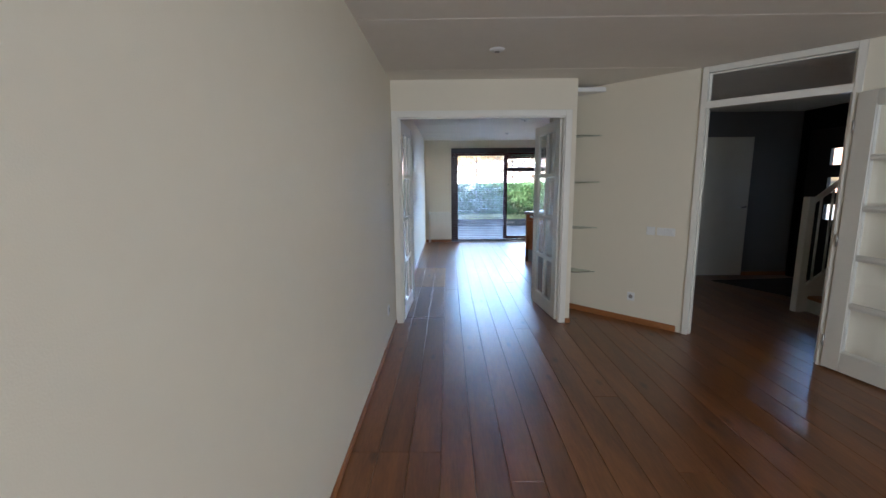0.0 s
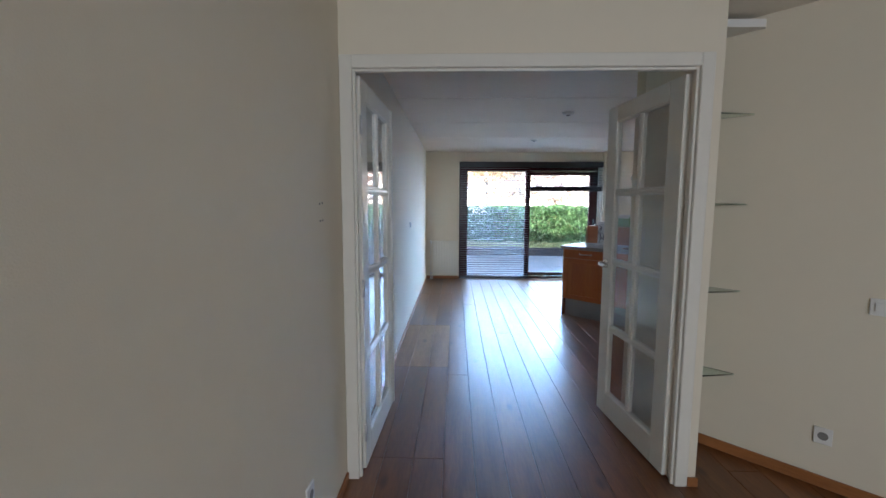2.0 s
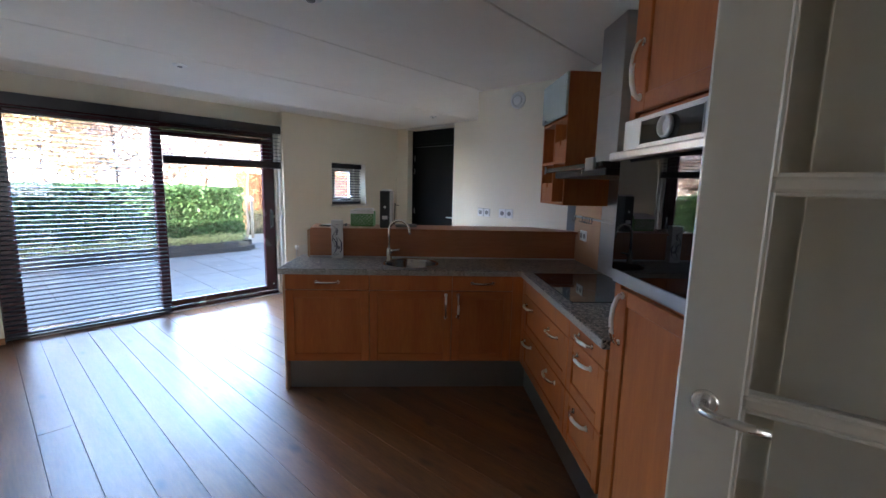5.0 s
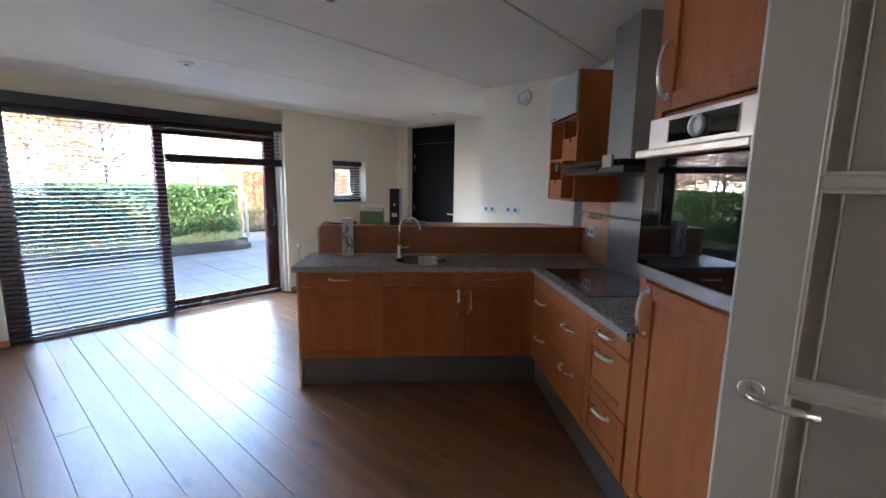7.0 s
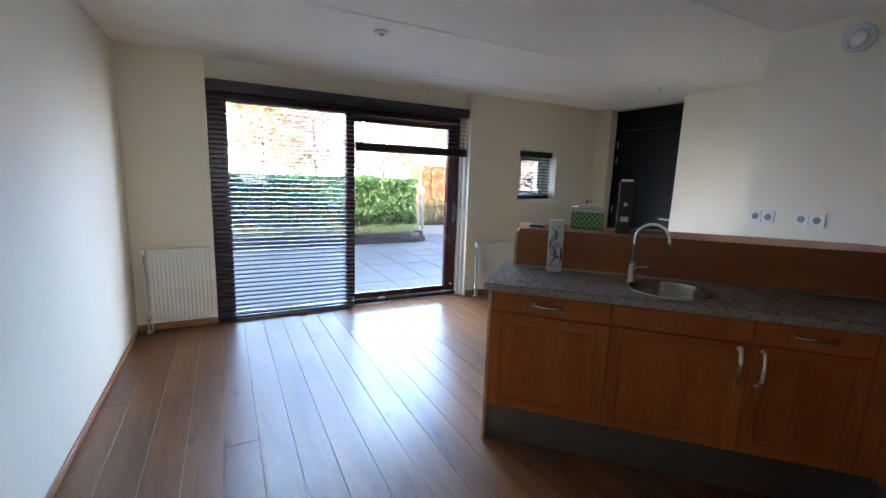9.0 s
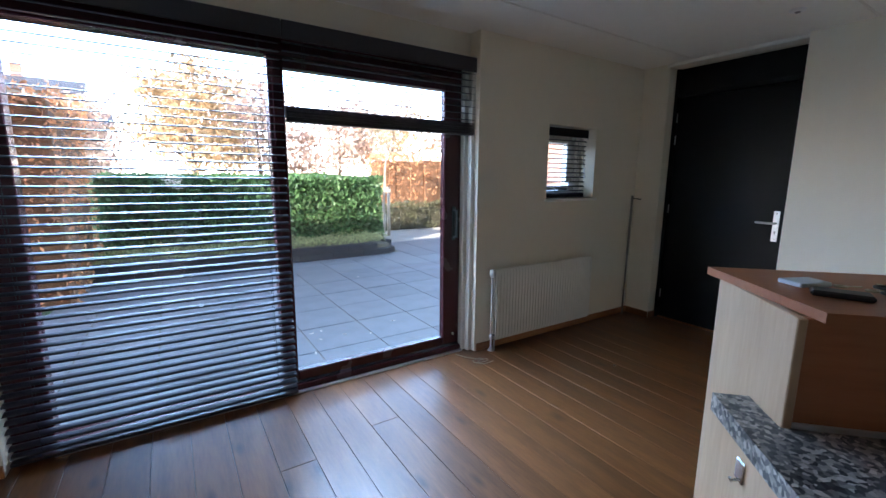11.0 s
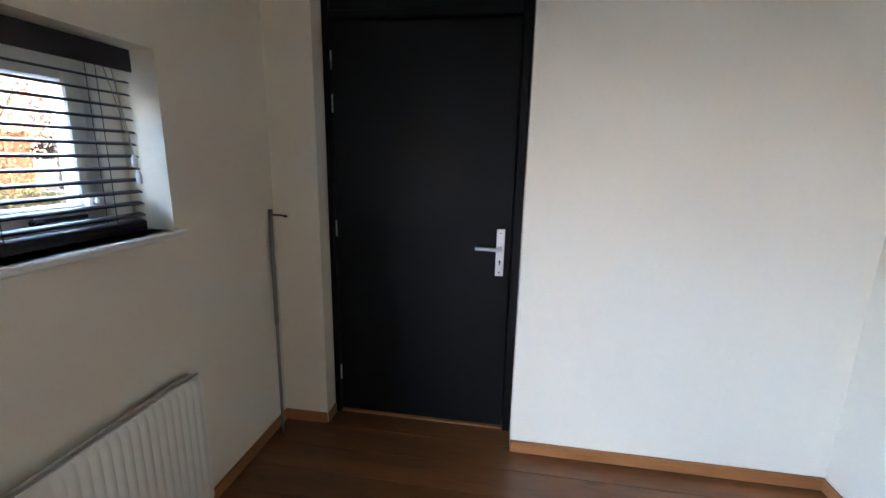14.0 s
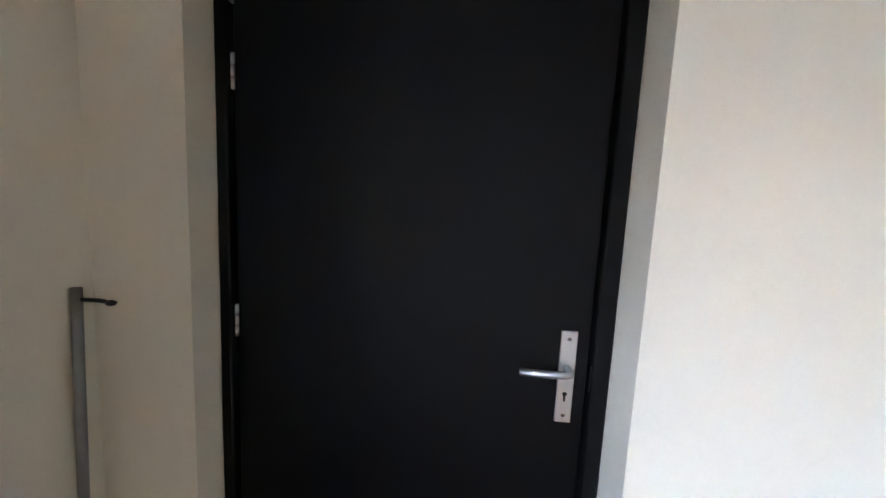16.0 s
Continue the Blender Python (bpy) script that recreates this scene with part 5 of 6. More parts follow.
part("label", Shape().box(-0.0412, -0.0400, -0.06, 0.0, 0.07, 0.10), WHITECARD, bk)
part("papers", Shape().box(-0.03, 0.03, -0.11, 0.11, 0.301, 0.312, 0.002), WHITECARD, bk)
part("finger_hole", Shape().lathe(0, -0.1201, 0.17, [(0.011, -0.0006), (0.011, 0.0)], 16, "y"), ALU, bk)
lt = solid("notebook", Shape().box(-0.04, 0.04, -0.028, 0.028, 0, 0.010, 0.002), WHITECARD, "small pale paper pad on the bar", "paper", frame_m=K @ pose(-4.70, 7.265, 1.151, 0, 0, 20))
wl = solid("black_wallet", Shape().box(-0.048, 0.048, -0.024, 0.024, 0, 0.012, 0.004), BLACKPL, "flat black case lying on the bar", "case", frame_m=K @ pose(-4.69, 7.165, 1.151, 0, 0, -25))
for i, (x, y, r) in enumerate(((-4.60, 7.22, 30), (-4.59, 7.15, -20), (-4.555, 7.255, 70), (-4.64, 7.25, 10))):
    ky = thing("key", K @ pose(x, y, 1.151, 0, 0, r), (0, 0, 0), "metal key lying with others on the bar", "key", "keys on the bar")
    part("bow", Shape().lathe(0, 0, 0.002, [(0.006, 0), (0.012, 0), (0.012, 0.003), (0.006, 0.003), (0.006, 0)], 16, caps=False), GOLDKEY, ky)
    part("blade", Shape().box(0.011, 0.045, -0.003, 0.003, 0.002, 0.004).box(0.026, 0.042, -0.006, -0.003, 0.002, 0.004), GOLDKEY, ky)
cbp = [(-4.56 + 0.04 * math.cos(i * 0.55), 7.18 + 0.03 * math.sin(i * 0.55) + 0.002 * i, 1.153 + 0.0006 * i) for i in range(26)]
solid("black_cable", Shape().tube(cbp, 0.003, 6), BLACKPL, "short black cable bundle on the bar", "cable", frame_m=K, base=(-4.56, 7.18, 1.151))
solid("grey_tray", Shape().box(-0.09, 0.09, -0.06, 0.06, 0, 0.02, 0.004), mat_grey, "low grey tray on the bar", "tray", frame_m=K @ pose(-4.03, 7.25, 1.151, 0, 0, 5))

# ---- hall ----
fd = thing("door_2", W, (4.98, 6.26, 0), "dark front door with three small stacked panes", "door")
fd["kind"] = "structure"
fs = Shape()
DK = mat("dark_front_door", (0.010, 0.009, 0.009), 0.5, 0, 0.1)
cols = ((5.80, 6.16), (6.36, 6.72))
for a, b_ in cols:
    fs.box(4.97, 5.02, a, b_, 0.01, 2.12)
for z0, z1 in ((0.01, 0.90), (1.11, 1.27), (1.47, 1.635), (1.855, 2.12)):
    fs.box(4.97, 5.02, 6.16, 6.36, z0, z1)
part("leaf", fs, DK, fd)
for z0, z1 in ((0.90, 1.11), (1.27, 1.47), (1.635, 1.855)):
    q = part("pane", Shape().box(4.992, 4.998, 6.16, 6.36, z0, z1), GLASS, fd)
    q.visible_shadow = False
mt = solid("doormat", Shape().poly([(3.62, 6.50), (4.88, 6.62), (4.90, 5.75), (4.10, 5.60)], 0.001, 0.012), MAT, "large dark doormat on the hall floor", "mat")
hb = thing("door_3", W, (3.78, 6.84, 0), "pale flush door in the hall", "door")
hb["kind"] = "structure"
part("leaf", Shape().box(3.42, 4.26, 6.822, 6.848, 0.012, 2.06, 0.003), WHITE, hb)
lever(hb, 4.20, 6.822, 1.05, -1, -1)
skirting("baseboard_hall", (4.28, 6.85), (4.95, 6.85), 0.062, -0.013)
st = thing("staircase", W, (4.2, 4.8, 0), "white painted staircase with a closed string and slim balusters", "stairs")
for i in range(6):
    x = 3.78 + i * 0.20
    part("tread", Shape().box(x - 0.02, x + 0.22, 4.20, 5.045, 0.18 * (i + 1) - 0.035, 0.18 * (i + 1), 0.006), SKIRT, st)
    part("riser", Shape().box(x, x + 0.015, 4.20, 5.045, 0.18 * i + 0.001, 0.18 * (i + 1) - 0.0355), WHITE, st)
rise = 0.80
sg = Shape()
x0_, x1_ = 3.70, 4.94
pl_ = [(x0_, 0.0), (x0_ + 0.12, 0.0), (x1_, rise * (x1_ - x0_ - 0.12) * 1.0), (x1_, rise * (x1_ - x0_) + 0.27), (x0_, 0.27)]
n0 = len(sg.v)
sg.v += [(x, 5.05, z) for x, z in pl_] + [(x, 5.09, z) for x, z in pl_]
sg.f += [[0, 1, 2, 3, 4], [9, 8, 7, 6, 5]] + [[i, 5 + i, 5 + (i + 1) % 5, (i + 1) % 5] for i in range(5)]
sg.smooth += [False] * 7
part("string", sg, WHITE, st)
part("newel_post", Shape().box(3.635, 3.715, 5.03, 5.11, 0.0, 1.262, 0.006), WHITE, st)
part("handrail", Shape().tube([(3.70, 5.07, 1.20), (4.94, 5.07, 1.20 + rise * 1.24)], 0.028, 10), WHITE, st)
for i in range(10):
    x = 3.80 + i * 0.115
    part("baluster", Shape().tube([(x, 5.07, 0.26 + rise * (x - 3.70)), (x, 5.07, 1.19 + rise * (x - 3.70))], 0.011, 8), WHITE, st)
ts = thing("thermostat", facing(3.05, 3.0, -90), (0.0, 0, 1.50), "small white wall thermostat with a grey display", "thermostat")
part("case", Shape().box(-0.06, 0.06, -0.025, 0, 1.46, 1.54, 0.004), PLASTIC, ts)
part("display", Shape().box(-0.035, 0.035, -0.0262, -0.025, 1.485, 1.525), mat_grey, ts)


# ---- garden ----
GZ = -0.15
rngl = np.random.default_rng(7)


def leaf_mesh(name, pos, size, material, spread=0.35, flat=None):
    """Many single leaves, each a folded four-sided blade with a random turn."""
    n = len(pos)
    a = rngl.normal(size=(n, 3))
    if flat is not None:
        a = a * 0.7 + np.asarray(flat)
    a /= np.linalg.norm(a, axis=1)[:, None]
    r = rngl.normal(size=(n, 3))
    u = np.cross(a, r)
    u /= np.linalg.norm(u, axis=1)[:, None]
    v = np.cross(a, u)
    L = size * (1 + spread * rngl.uniform(-1, 1, n))[:, None]
    p = np.asarray(pos)
    tip, base = p + u * L * 0.5, p - u * L * 0.5
    l, rr = p + v * L * 0.24 + a * L * 0.07, p - v * L * 0.24 + a * L * 0.07
    vs = np.stack([base, l, tip, rr], 1).reshape(-1, 3)
    me = bpy.data.meshes.new(name)
    me.vertices.add(4 * n)
    me.vertices.foreach_set("co", vs.ravel())
    idx = np.arange(4 * n).reshape(n, 4)
    tri = np.concatenate([idx[:, [0, 1, 2]], idx[:, [0, 2, 3]]], 1).reshape(-1)
    me.loops.add(6 * n)
    me.loops.foreach_set("vertex_index", tri.astype(np.int32))
    me.polygons.add(2 * n)
    me.polygons.foreach_set("loop_start", np.arange(0, 6 * n, 3, dtype=np.int32))
    me.polygons.foreach_set("loop_total", np.full(2 * n, 3, dtype=np.int32))
    me.update(calc_edges=True)
    me.materials.append(material)
    return me


def box_cloud(n, x0, x1, y0, y1, z0, z1, depth, rough=0.05):
    """Points in the outer layer of a clipped hedge."""
    lo, hi = np.array([x0, y0, z0]), np.array([x1, y1, z1])
    d = hi - lo
    areas = np.array([d[1] * d[2], d[1] * d[2], d[0] * d[2], d[0] * d[2], d[0] * d[1]])
    face = rngl.choice(5, n, p=areas / areas.sum())
    p = lo + rngl.uniform(0, 1, (n, 3)) * d
    dep = rngl.exponential(depth, n)
    for k, (ax, side) in enumerate(((0, 0), (0, 1), (1, 0), (1, 1), (2, 1))):
        m = face == k
        p[m, ax] = (lo[ax] + dep[m]) if side == 0 else (hi[ax] - dep[m])
    wob = np.array([noise.noise((q[0] * 1.3, q[1] * 1.3, q[2] * 1.3)) for q in p])
    c = (lo + hi) / 2
    out = (p - c) / np.linalg.norm((p - c) / d, axis=1)[:, None] / d
    p = p + out * wob[:, None] * rough * 2 + rngl.normal(size=(n, 3)) * 0.015
    return p


def hedge(name, x0, x1, y0, y1, z0, z1, n, size, leafmat, coremat, label, depth=0.05, rough=0.05, rz=0.0, at=None):
    at = at or ((x0 + x1) / 2, (y0 + y1) / 2, z0)
    ob = thing(name, W if not rz else pose(at[0], at[1], 0, 0, 0, rz) @ Matrix.Translation((-at[0], -at[1], 0)), at, label, "hedge")
    # solid core, its darker colour stands for twigs and shade between leaves
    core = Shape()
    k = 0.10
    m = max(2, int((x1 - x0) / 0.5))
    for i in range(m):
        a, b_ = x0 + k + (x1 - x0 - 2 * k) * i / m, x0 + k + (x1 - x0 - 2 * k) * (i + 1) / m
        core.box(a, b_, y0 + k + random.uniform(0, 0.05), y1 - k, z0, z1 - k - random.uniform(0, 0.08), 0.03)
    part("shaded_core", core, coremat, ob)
    pos = box_cloud(n, x0, x1, y0, y1, z0 + 0.04, z1, depth, rough) - np.array(at)
    lm = new("leaves", leaf_mesh("leaves", pos, size, leafmat))
    lm.parent = ob
    tagged(lm, kind="stuff")
    return ob


gr = Shape()
gr.box(-300, 300, 10.96, 600, GZ - 0.5, GZ - 0.006)
gr.box(-300, 300, -300, -2.9, GZ - 0.5, GZ - 0.006)
gr.box(-300, -1.2, -2.9, 10.96, GZ - 0.5, GZ - 0.006).box(5.3, 300, -2.9, 10.96, GZ - 0.5, GZ - 0.006)
solid("ground", gr, SOIL, "brown garden soil reaching into the distance", "ground", "structure")
solid("gravel_path", Shape().poly([(4.47, 16.9), (8.6, 16.9), (9.5, 21.0), (4.9, 21.0)], GZ - 0.005, GZ - 0.001), GRAVEL, "pale sandy gravel path beside the terrace", "path", "structure")
solid("lawn", Shape().poly([(-6, 12.8), (-0.75, 12.8), (-0.45, 15.6), (-6, 15.9)], GZ - 0.005, GZ + 0.02), LAWN, "short green lawn strip under the beech hedge", "lawn", "structure")
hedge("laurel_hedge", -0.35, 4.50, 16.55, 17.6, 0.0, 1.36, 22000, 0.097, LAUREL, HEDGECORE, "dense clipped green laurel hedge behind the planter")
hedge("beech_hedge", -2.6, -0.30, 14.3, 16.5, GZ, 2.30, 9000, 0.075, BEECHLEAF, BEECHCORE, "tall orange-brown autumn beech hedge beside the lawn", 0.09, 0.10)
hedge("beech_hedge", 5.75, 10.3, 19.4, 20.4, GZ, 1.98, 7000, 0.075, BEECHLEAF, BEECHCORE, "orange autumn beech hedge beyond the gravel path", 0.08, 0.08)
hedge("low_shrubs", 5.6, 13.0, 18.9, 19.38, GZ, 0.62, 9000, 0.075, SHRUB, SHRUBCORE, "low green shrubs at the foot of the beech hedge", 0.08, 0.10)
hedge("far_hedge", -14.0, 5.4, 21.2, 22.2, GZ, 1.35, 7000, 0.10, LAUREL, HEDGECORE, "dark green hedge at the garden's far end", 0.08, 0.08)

# planter: dark blocks, soil and yellow-green ground cover
pt = thing("planter", W, (2.0, 16.6, GZ), "raised bed edged with dark concrete blocks", "planter")
bm_ = Shape().box(-0.298, 0.298, -0.07, 0.07, 0, 0.116, 0.006).mesh("block")
bm_.materials.append(EDGING)
for row in range(2):
    x = -0.9 + 0.3 * row
    while x < 4.2:
        bl = new("block", bm_)
        bl.parent = pt
        bl.location = (x + 0.1 - 2.0, 15.77 + random.uniform(-0.003, 0.003) - 16.6, 0.118 * row + 0.0)
        x += 0.60
    for k in range(3):
        bl = new("block", bm_)
        bl.parent = pt
        bl.location = (4.38 - 2.0, 16.15 + 0.6 * k + 0.15 * row - 16.6, 0.118 * row)
        bl.rotation_euler = (0, 0, math.pi / 2)
part("soil", Shape().box(-0.95, 4.31, 15.845, 17.7, GZ, 0.04), SOIL, pt)
gc = thing("ground_cover", W, (2, 16.2, 0.04), "low yellow-green ground cover plants in the raised bed", "plants")
px_ = rngl.uniform(-0.9, 4.28, 9000)
py_ = rngl.uniform(15.80, 16.65, 9000)
hz_ = np.array([0.10 + 0.11 * noise.noise((x * 2.2, y * 2.2, 0.3)) for x, y in zip(px_, py_)])
pz_ = 0.05 + rngl.uniform(0.2, 1.0, 9000) * np.clip(hz_ + 0.06, 0.03, 0.3)
gl = new("leaves", leaf_mesh("leaves", np.stack([px_ - 2, py_ - 16.2, pz_ - 0.04], 1), 0.045, COVER))
gl.parent = gc
tagged(gl, kind="stuff")


# ---- trees ----
def tree(name, x, y, h, spread, nleaf, leafmat, label, seed, trunk=0.07, crown0=0.22, leaf=0.19, bark=None):
    rnd = random.Random(seed)
    ob = thing(name, W, (x, y, GZ), label, "tree")
    tr_ = Shape()
    top = Vector((x + rnd.uniform(-0.2, 0.2), y, GZ + h))
    pts = [Vector((x, y, GZ)).lerp(top, i / 7) + Vector((rnd.uniform(-0.05, 0.05), rnd.uniform(-0.05, 0.05), 0)) * (i > 0) for i in range(8)]
    tr_.tube(pts, trunk, 8, trunk * 0.15)
    part("trunk", tr_, bark or BARK, ob)
    tips = []
    lim = Shape()
    for i in range(16):
        f = crown0 + (0.97 - crown0) * i / 15
        p0 = Vector((x, y, GZ)).lerp(top, f)
        a = i * 2.4 + rnd.uniform(-0.5, 0.5)
        ln = spread * (1 - 0.65 * f) * rnd.uniform(0.7, 1.2)
        d = Vector((math.cos(a), math.sin(a), rnd.uniform(0.25, 0.8))).normalized()
        p1 = p0 + d * ln * 0.5 + Vector((0, 0, 0.03))
        p2 = p0 + d * ln + Vector((0, 0, 0.12 * ln))
        lim.tube([p0, p1, p2], trunk * 0.38 * (1 - 0.6 * f), 5, 0.006)
        for j in range(5):
            q0 = p0.lerp(p2, 0.35 + 0.15 * j)
            dd = (d + Vector((rnd.uniform(-1, 1), rnd.uniform(-1, 1), rnd.uniform(-0.4, 0.9)))).normalized()
            q1 = q0 + dd * ln * 0.38
            lim.tube([q0, q1], 0.010, 4, 0.003)
            tips += [q0.lerp(q1, 0.5), q1, q1]
    part("limbs", lim, bark or BARK, ob)
    tips = np.array([tuple(t) for t in tips])
    c = tips[rngl.integers(0, len(tips), nleaf)]
    pos = c + rngl.normal(size=(nleaf, 3)) * np.array([0.22, 0.22, 0.16]) * spread * 0.55 - np.array([x, y, GZ])
    lo = new("crown", leaf_mesh("crown", pos, leaf, leafmat))
    lo.parent = ob
    tagged(lo, kind="stuff")


for i, (x, y, h, s, n, m) in enumerate(((-5.5, 25, 3.4, 2.6, 4500, YELLOWLEAF), (-2.2, 27.5, 3.3, 2.6, 4500, PALELEAF), (1.5, 24.5, 4.5, 2.4, 6000, YELLOWLEAF), (3.9, 27, 4.7, 2.6, 6000, PALELEAF),
                                         (6.4, 25, 3.5, 2.6, 5500, PALELEAF), (9.5, 26, 3.8, 2.8, 6000, YELLOWLEAF), (13.5, 25, 4.2, 2.6, 5000, PALELEAF), (1.8, 33, 5.0, 3.0, 5000, PALELEAF), (-9, 29, 3.8, 2.8, 4500, PALELEAF), (17.5, 28, 4.5, 2.6, 4125, YELLOWLEAF), (5.0, 33, 4.4, 3.2, 5500, YELLOWLEAF))):
    tree("autumn_tree", x, y, h, s, int(n * 0.75), m, "sparse autumn tree with yellow-brown leaves", 11 + i, trunk=0.09)
tree("young_tree", 5.15, 17.95, 2.9, 0.7, 500, YELLOWLEAF, "slim young tree tied between two stakes", 77, 0.045, 0.72, 0.06, STAKE)
for dx, dy in ((-0.22, -0.12), (0.22, 0.10)):
    solid("tree_stake", Shape().tube([(5.15 + dx, 17.95 + dy, GZ - 0.05), (5.15 + dx, 17.95 + dy, 1.12)], 0.042, 10), STAKE, "round pale wooden tree stake", "stake", base=(5.15 + dx, 17.95 + dy, GZ), group="tree stakes")
solid("tree_tie", Shape().box(4.93, 5.37, 17.90, 17.93, 0.98, 1.06, 0.004), STAKE, "flat wooden tie board between the stakes", "board", base=(5.15, 17.9, 0.98))


# ---- far houses ----
def house(x, y, w, d, h, roof, wallmat, label, rz):
    m = pose(x, y, 0, 0, 0, rz)
    ob = thing("house", m, (0, 0, GZ), label, "house")
    part("wall", Shape().box(-w / 2, w / 2, -d / 2, d / 2, GZ, h), wallmat, ob)
    s = Shape()
    o = 0.4
    s.v += [(-w / 2 - o, -d / 2 - o, h), (w / 2 + o, -d / 2 - o, h), (w / 2 + o, d / 2 + o, h), (-w / 2 - o, d / 2 + o, h), (-w / 2 - o, 0, h + roof), (w / 2 + o, 0, h + roof)]
    s.f += [[0, 1, 5, 4], [2, 3, 4, 5], [1, 2, 5], [3, 0, 4], [3, 2, 1, 0]]
    s.smooth += [False] * 5
    rf = part("roof", s, ROOFT, ob)
    part("chimney", Shape().box(w * 0.2, w * 0.2 + 0.6, -0.3, 0.3, h + roof - 0.6, h + roof + 0.7), BRICK, rf)
    for zz in (0.9, 3.5):
        if zz + 1.3 > h:
            continue
        k = max(2, int(w / 2.6))
        for i in range(k):
            cx = -w / 2 + w * (i + 0.5) / k
            wn_ = part("window", Shape().box(cx - 0.65, cx + 0.65, -d / 2 - 0.06, -d / 2 + 0.01, zz, zz + 1.3, 0.01), WHITE, ob)
            part("pane", Shape().box(cx - 0.56, cx + 0.56, -d / 2 - 0.07, -d / 2 - 0.061, zz + 0.09, zz + 1.21), BLACKGLASS, wn_)


house(-10.3, 50, 12, 8, 6.6, 1.5, RENDERW, "distant pale house with a dark pitched roof", 4)
house(-4.2, 43.0, 3.6, 4, 4.3, 0.9, RENDERW, "low pale outbuilding with a dark roof before the house", 4)
house(24.0, 32.5, 9, 7, 5.0, 3.0, BRICK, "red-brown brick house seen through the small window", -35)

# glowing backdrop added as low sky, to light the rooms and the floor sheen
SKYGLOW = bpy.data.materials.new("sky_glow")
SKYGLOW.use_nodes = True
hn, hl = links(SKYGLOW)
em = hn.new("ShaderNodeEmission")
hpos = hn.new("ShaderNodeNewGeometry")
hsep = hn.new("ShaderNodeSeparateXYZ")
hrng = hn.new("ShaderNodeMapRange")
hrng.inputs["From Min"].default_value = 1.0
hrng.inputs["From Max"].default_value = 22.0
# glow colour runs from warm at the horizon to dimmer blue above
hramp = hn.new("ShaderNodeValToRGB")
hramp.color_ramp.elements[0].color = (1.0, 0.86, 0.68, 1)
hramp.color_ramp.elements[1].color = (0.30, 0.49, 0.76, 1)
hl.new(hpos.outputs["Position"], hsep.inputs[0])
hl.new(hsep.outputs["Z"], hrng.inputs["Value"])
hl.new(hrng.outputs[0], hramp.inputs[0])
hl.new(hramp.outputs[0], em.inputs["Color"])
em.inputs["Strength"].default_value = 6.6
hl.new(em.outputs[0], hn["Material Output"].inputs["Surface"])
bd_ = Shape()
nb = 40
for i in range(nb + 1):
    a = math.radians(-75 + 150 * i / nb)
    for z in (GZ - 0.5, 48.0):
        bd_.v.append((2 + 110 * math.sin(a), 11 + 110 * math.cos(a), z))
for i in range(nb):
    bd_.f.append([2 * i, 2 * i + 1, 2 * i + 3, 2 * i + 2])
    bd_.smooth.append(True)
solid("backdrop", bd_, SKYGLOW, "added glowing backdrop in place of the low sky, lighting the rooms", "backdrop", "structure")

# fallen leaves on the terrace
for i, (x, y) in enumerate([(1.59, 13.75), (1.69, 12.11), (1.79, 12.14), (1.59, 11.63), (2.53, 12.04), (2.18, 11.82), (2.22, 15.71), (1.62, 14.64), (1.72, 11.92), (1.96, 11.93), (2.03, 14.2), (2.96, 14.11)]):
    lf = random.Random(50 + i)
    ls = Shape()
    n_ = 9
    ls.v += [(0.0, 0.0, 0.004)]
    for k in range(n_):
        a_ = 2 * math.pi * k / n_
        rr_ = 0.019 * (1 + 0.35 * math.cos(2 * a_) + lf.uniform(-0.15, 0.15))
        ls.v.append((rr_ * math.cos(a_), 0.7 * rr_ * math.sin(a_), 0.003 + lf.uniform(0.0, 0.012)))
    ls.f += [[0, 1 + k, 1 + (k + 1) % n_] for k in range(n_)]
    ls.smooth += [True] * n_
    solid("fallen_leaf", ls, FALLENLEAF, "small pale curled fallen leaf on the pavers", "leaf", frame_m=pose(x, y, GZ, 0, 0, lf.uniform(0, 360)), group="fallen leaves on the terrace")

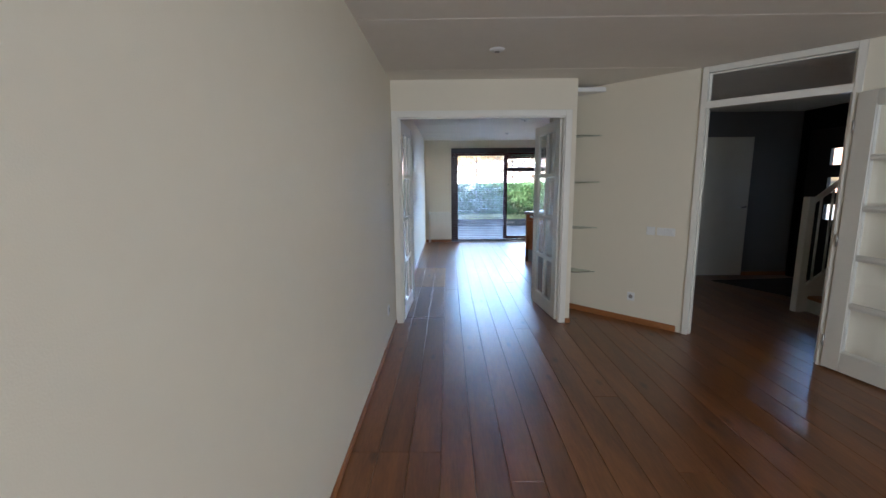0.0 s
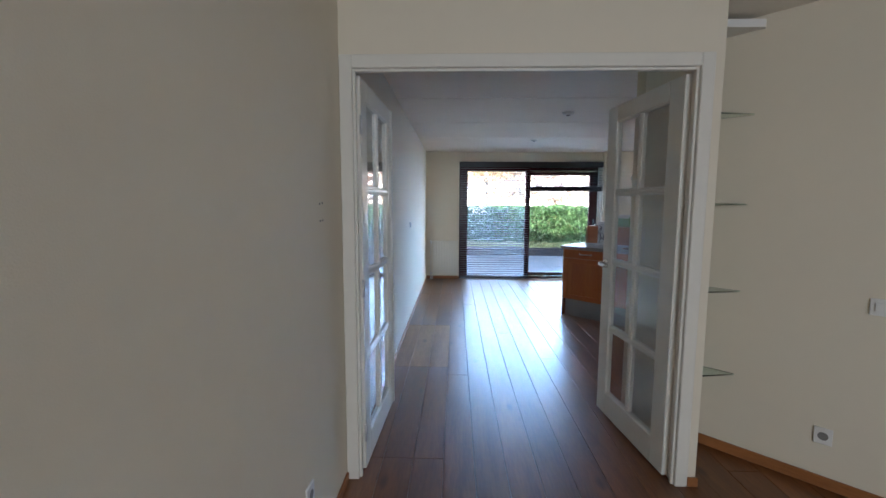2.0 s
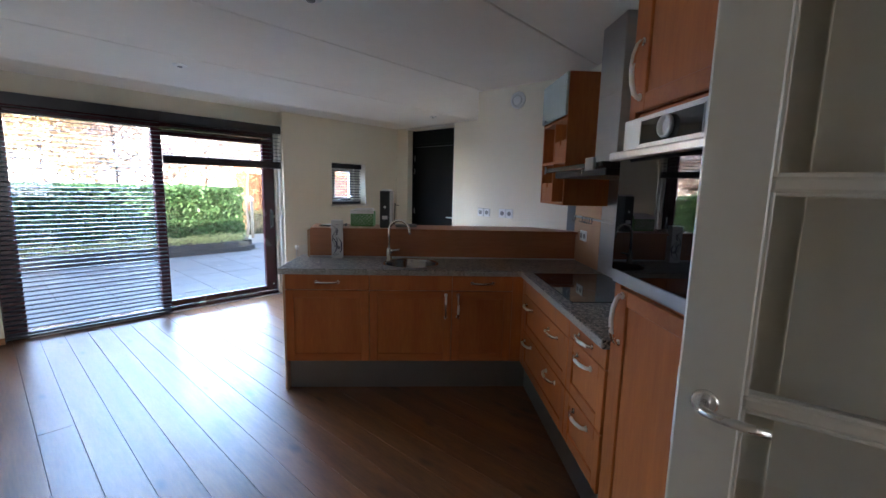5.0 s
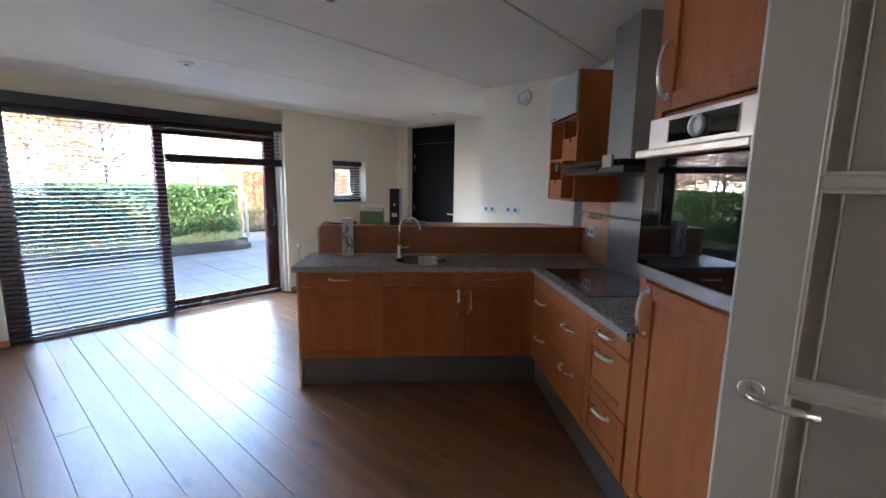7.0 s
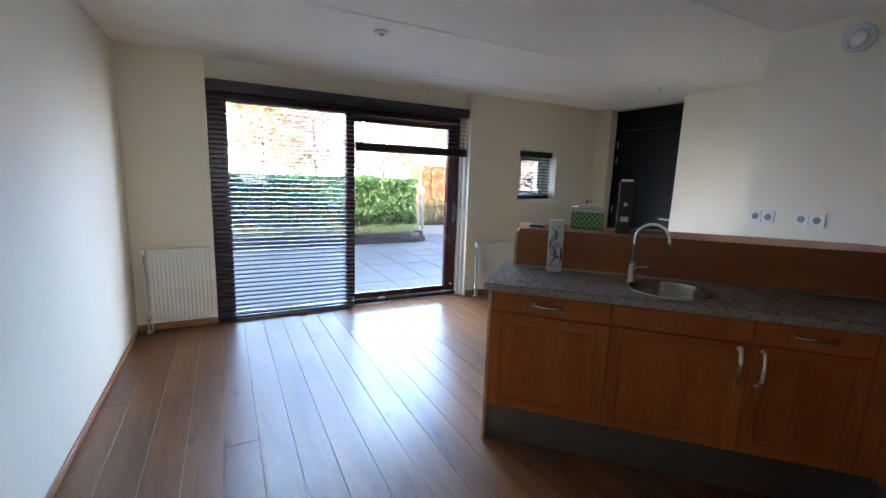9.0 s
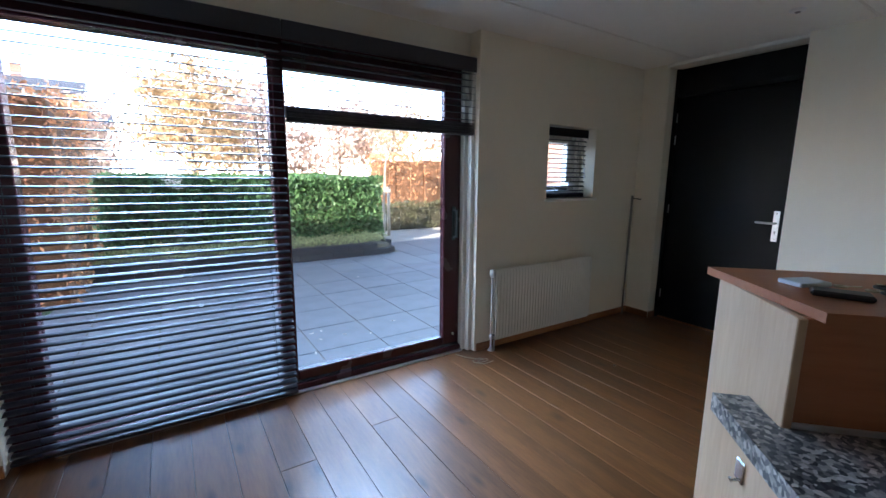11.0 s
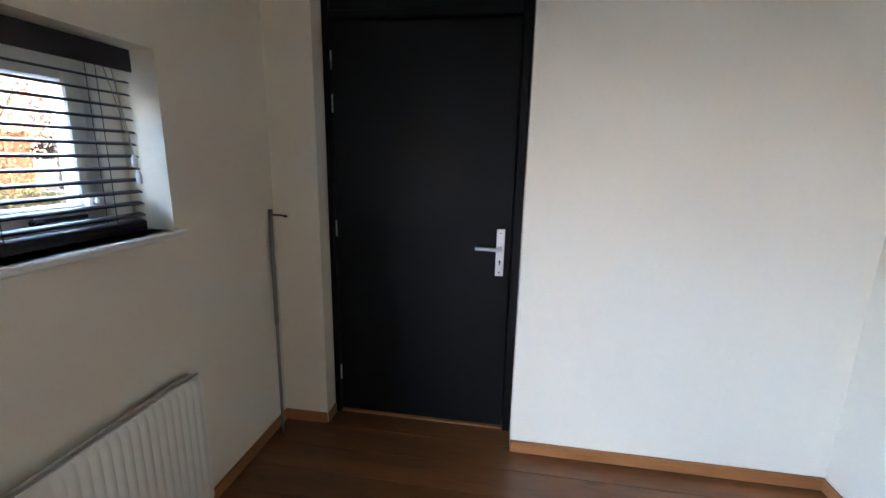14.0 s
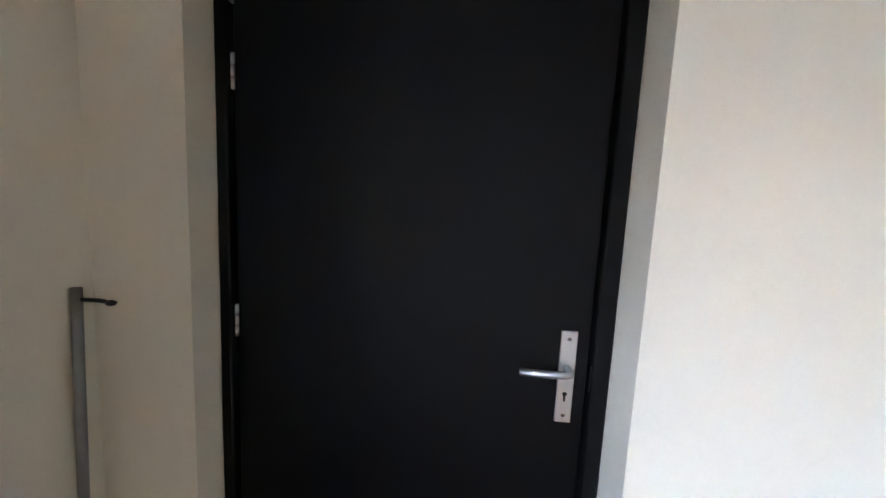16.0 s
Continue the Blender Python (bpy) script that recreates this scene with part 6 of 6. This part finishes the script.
# ---- terrace pavers ----
ter = thing("terrace", W, (2, 13, GZ), "terrace of large grey concrete pavers", "pavement")
ter["kind"] = "structure"
pav = Shape().box(-0.2900, 0.2900, -0.2920, 0.2920, -0.05, 0, 0.002).mesh("paver")
pav.materials.append(TILE)
for i in range(-6, 10):
    for j in range(-1, 11):
        cx, cy = 2.21 + 0.59 * (i + 0.5), 11.667 + 0.594 * (j + 0.5)
        if cy - 0.3 > 15.25 and cx < 4.6 or cy > 17.2 or (j > 6 and cx > 7.6) or (cx < -0.9 and cy > 12.6):
            continue
        pv = new("paver", pav)
        pv.parent = ter
        pv.location = (cx - 2, cy - 13, random.uniform(-0.0012, 0.0012))
        pv.rotation_euler = (random.uniform(-0.001, 0.001), random.uniform(-0.001, 0.001), 0)
part("bedding", Shape().box(-1.4, 7.6, 10.97, 17.3, GZ - 0.06, GZ - 0.035), EDGING, ter)

# ---- oak floorboards ----
flo = thing("floor", W, (0, 0, 0), "wide oiled oak floorboards with bevelled joints", "floor")
flo["kind"] = "structure"


def plank(x0, x1, y0, y1, material):
    me = bpy.data.meshes.new("plank")
    c, g = 0.0012, 0.0010
    w, l = (x1 - x0) / 2 - g, (y1 - y0) / 2 - g
    lo = [(-w, -l), (w, -l), (w, l), (-w, l)]
    hi = [(-w + c, -l + c * 0.6), (w - c, -l + c * 0.6), (w - c, l - c * 0.6), (-w + c, l - c * 0.6)]
    vs = [(x, y, -0.02) for x, y in lo] + [(x, y, -c) for x, y in lo] + [(x, y, 0.0) for x, y in hi]
    fs = [[8, 9, 10, 11]]
    for i in range(4):
        j = (i + 1) % 4
        fs += [[4 + i, 4 + j, 8 + j, 8 + i], [i, j, 4 + j, 4 + i]]
    me.from_pydata(vs, [], fs)
    me.materials.append(material)
    ob = new("plank", me)
    ob.parent = flo
    ob.location = ((x0 + x1) / 2, (y0 + y1) / 2, 0)


prnd = random.Random(4)
PW = 0.1713
xs = [-0.236 + PW * i for i in range(-3, 33)]
for i, (a, b_) in enumerate(zip(xs, xs[1:])):
    y = -2.72 - prnd.uniform(0, 5.0)
    y_end = 10.745
    cuts = []
    while y < y_end:
        ln = prnd.choice((6.4, 7.6, 8.8))
        cuts.append((max(y, -2.72), min(y + ln, y_end)))
        y += ln
    if b_ < -0.23:
        cuts = [(-2.72, 0.3), (0.3, 2.6), (2.6, 4.9), (4.9, 6.25), (6.25, 7.535), (7.535, 9.3), (9.3, y_end)]
    for y0, y1 in cuts:
        y0 = max(y0, 3.38) if a > 3.02 else y0
        if y1 - y0 < 0.02 or a > 5.05 or (a > 4.72 and y0 > 7.5):
            continue
        plank(a, b_, y0, y1, OAKPATCH if (b_ < -0.23 and abs(y0 - 6.25) < 0.01) else OAK)
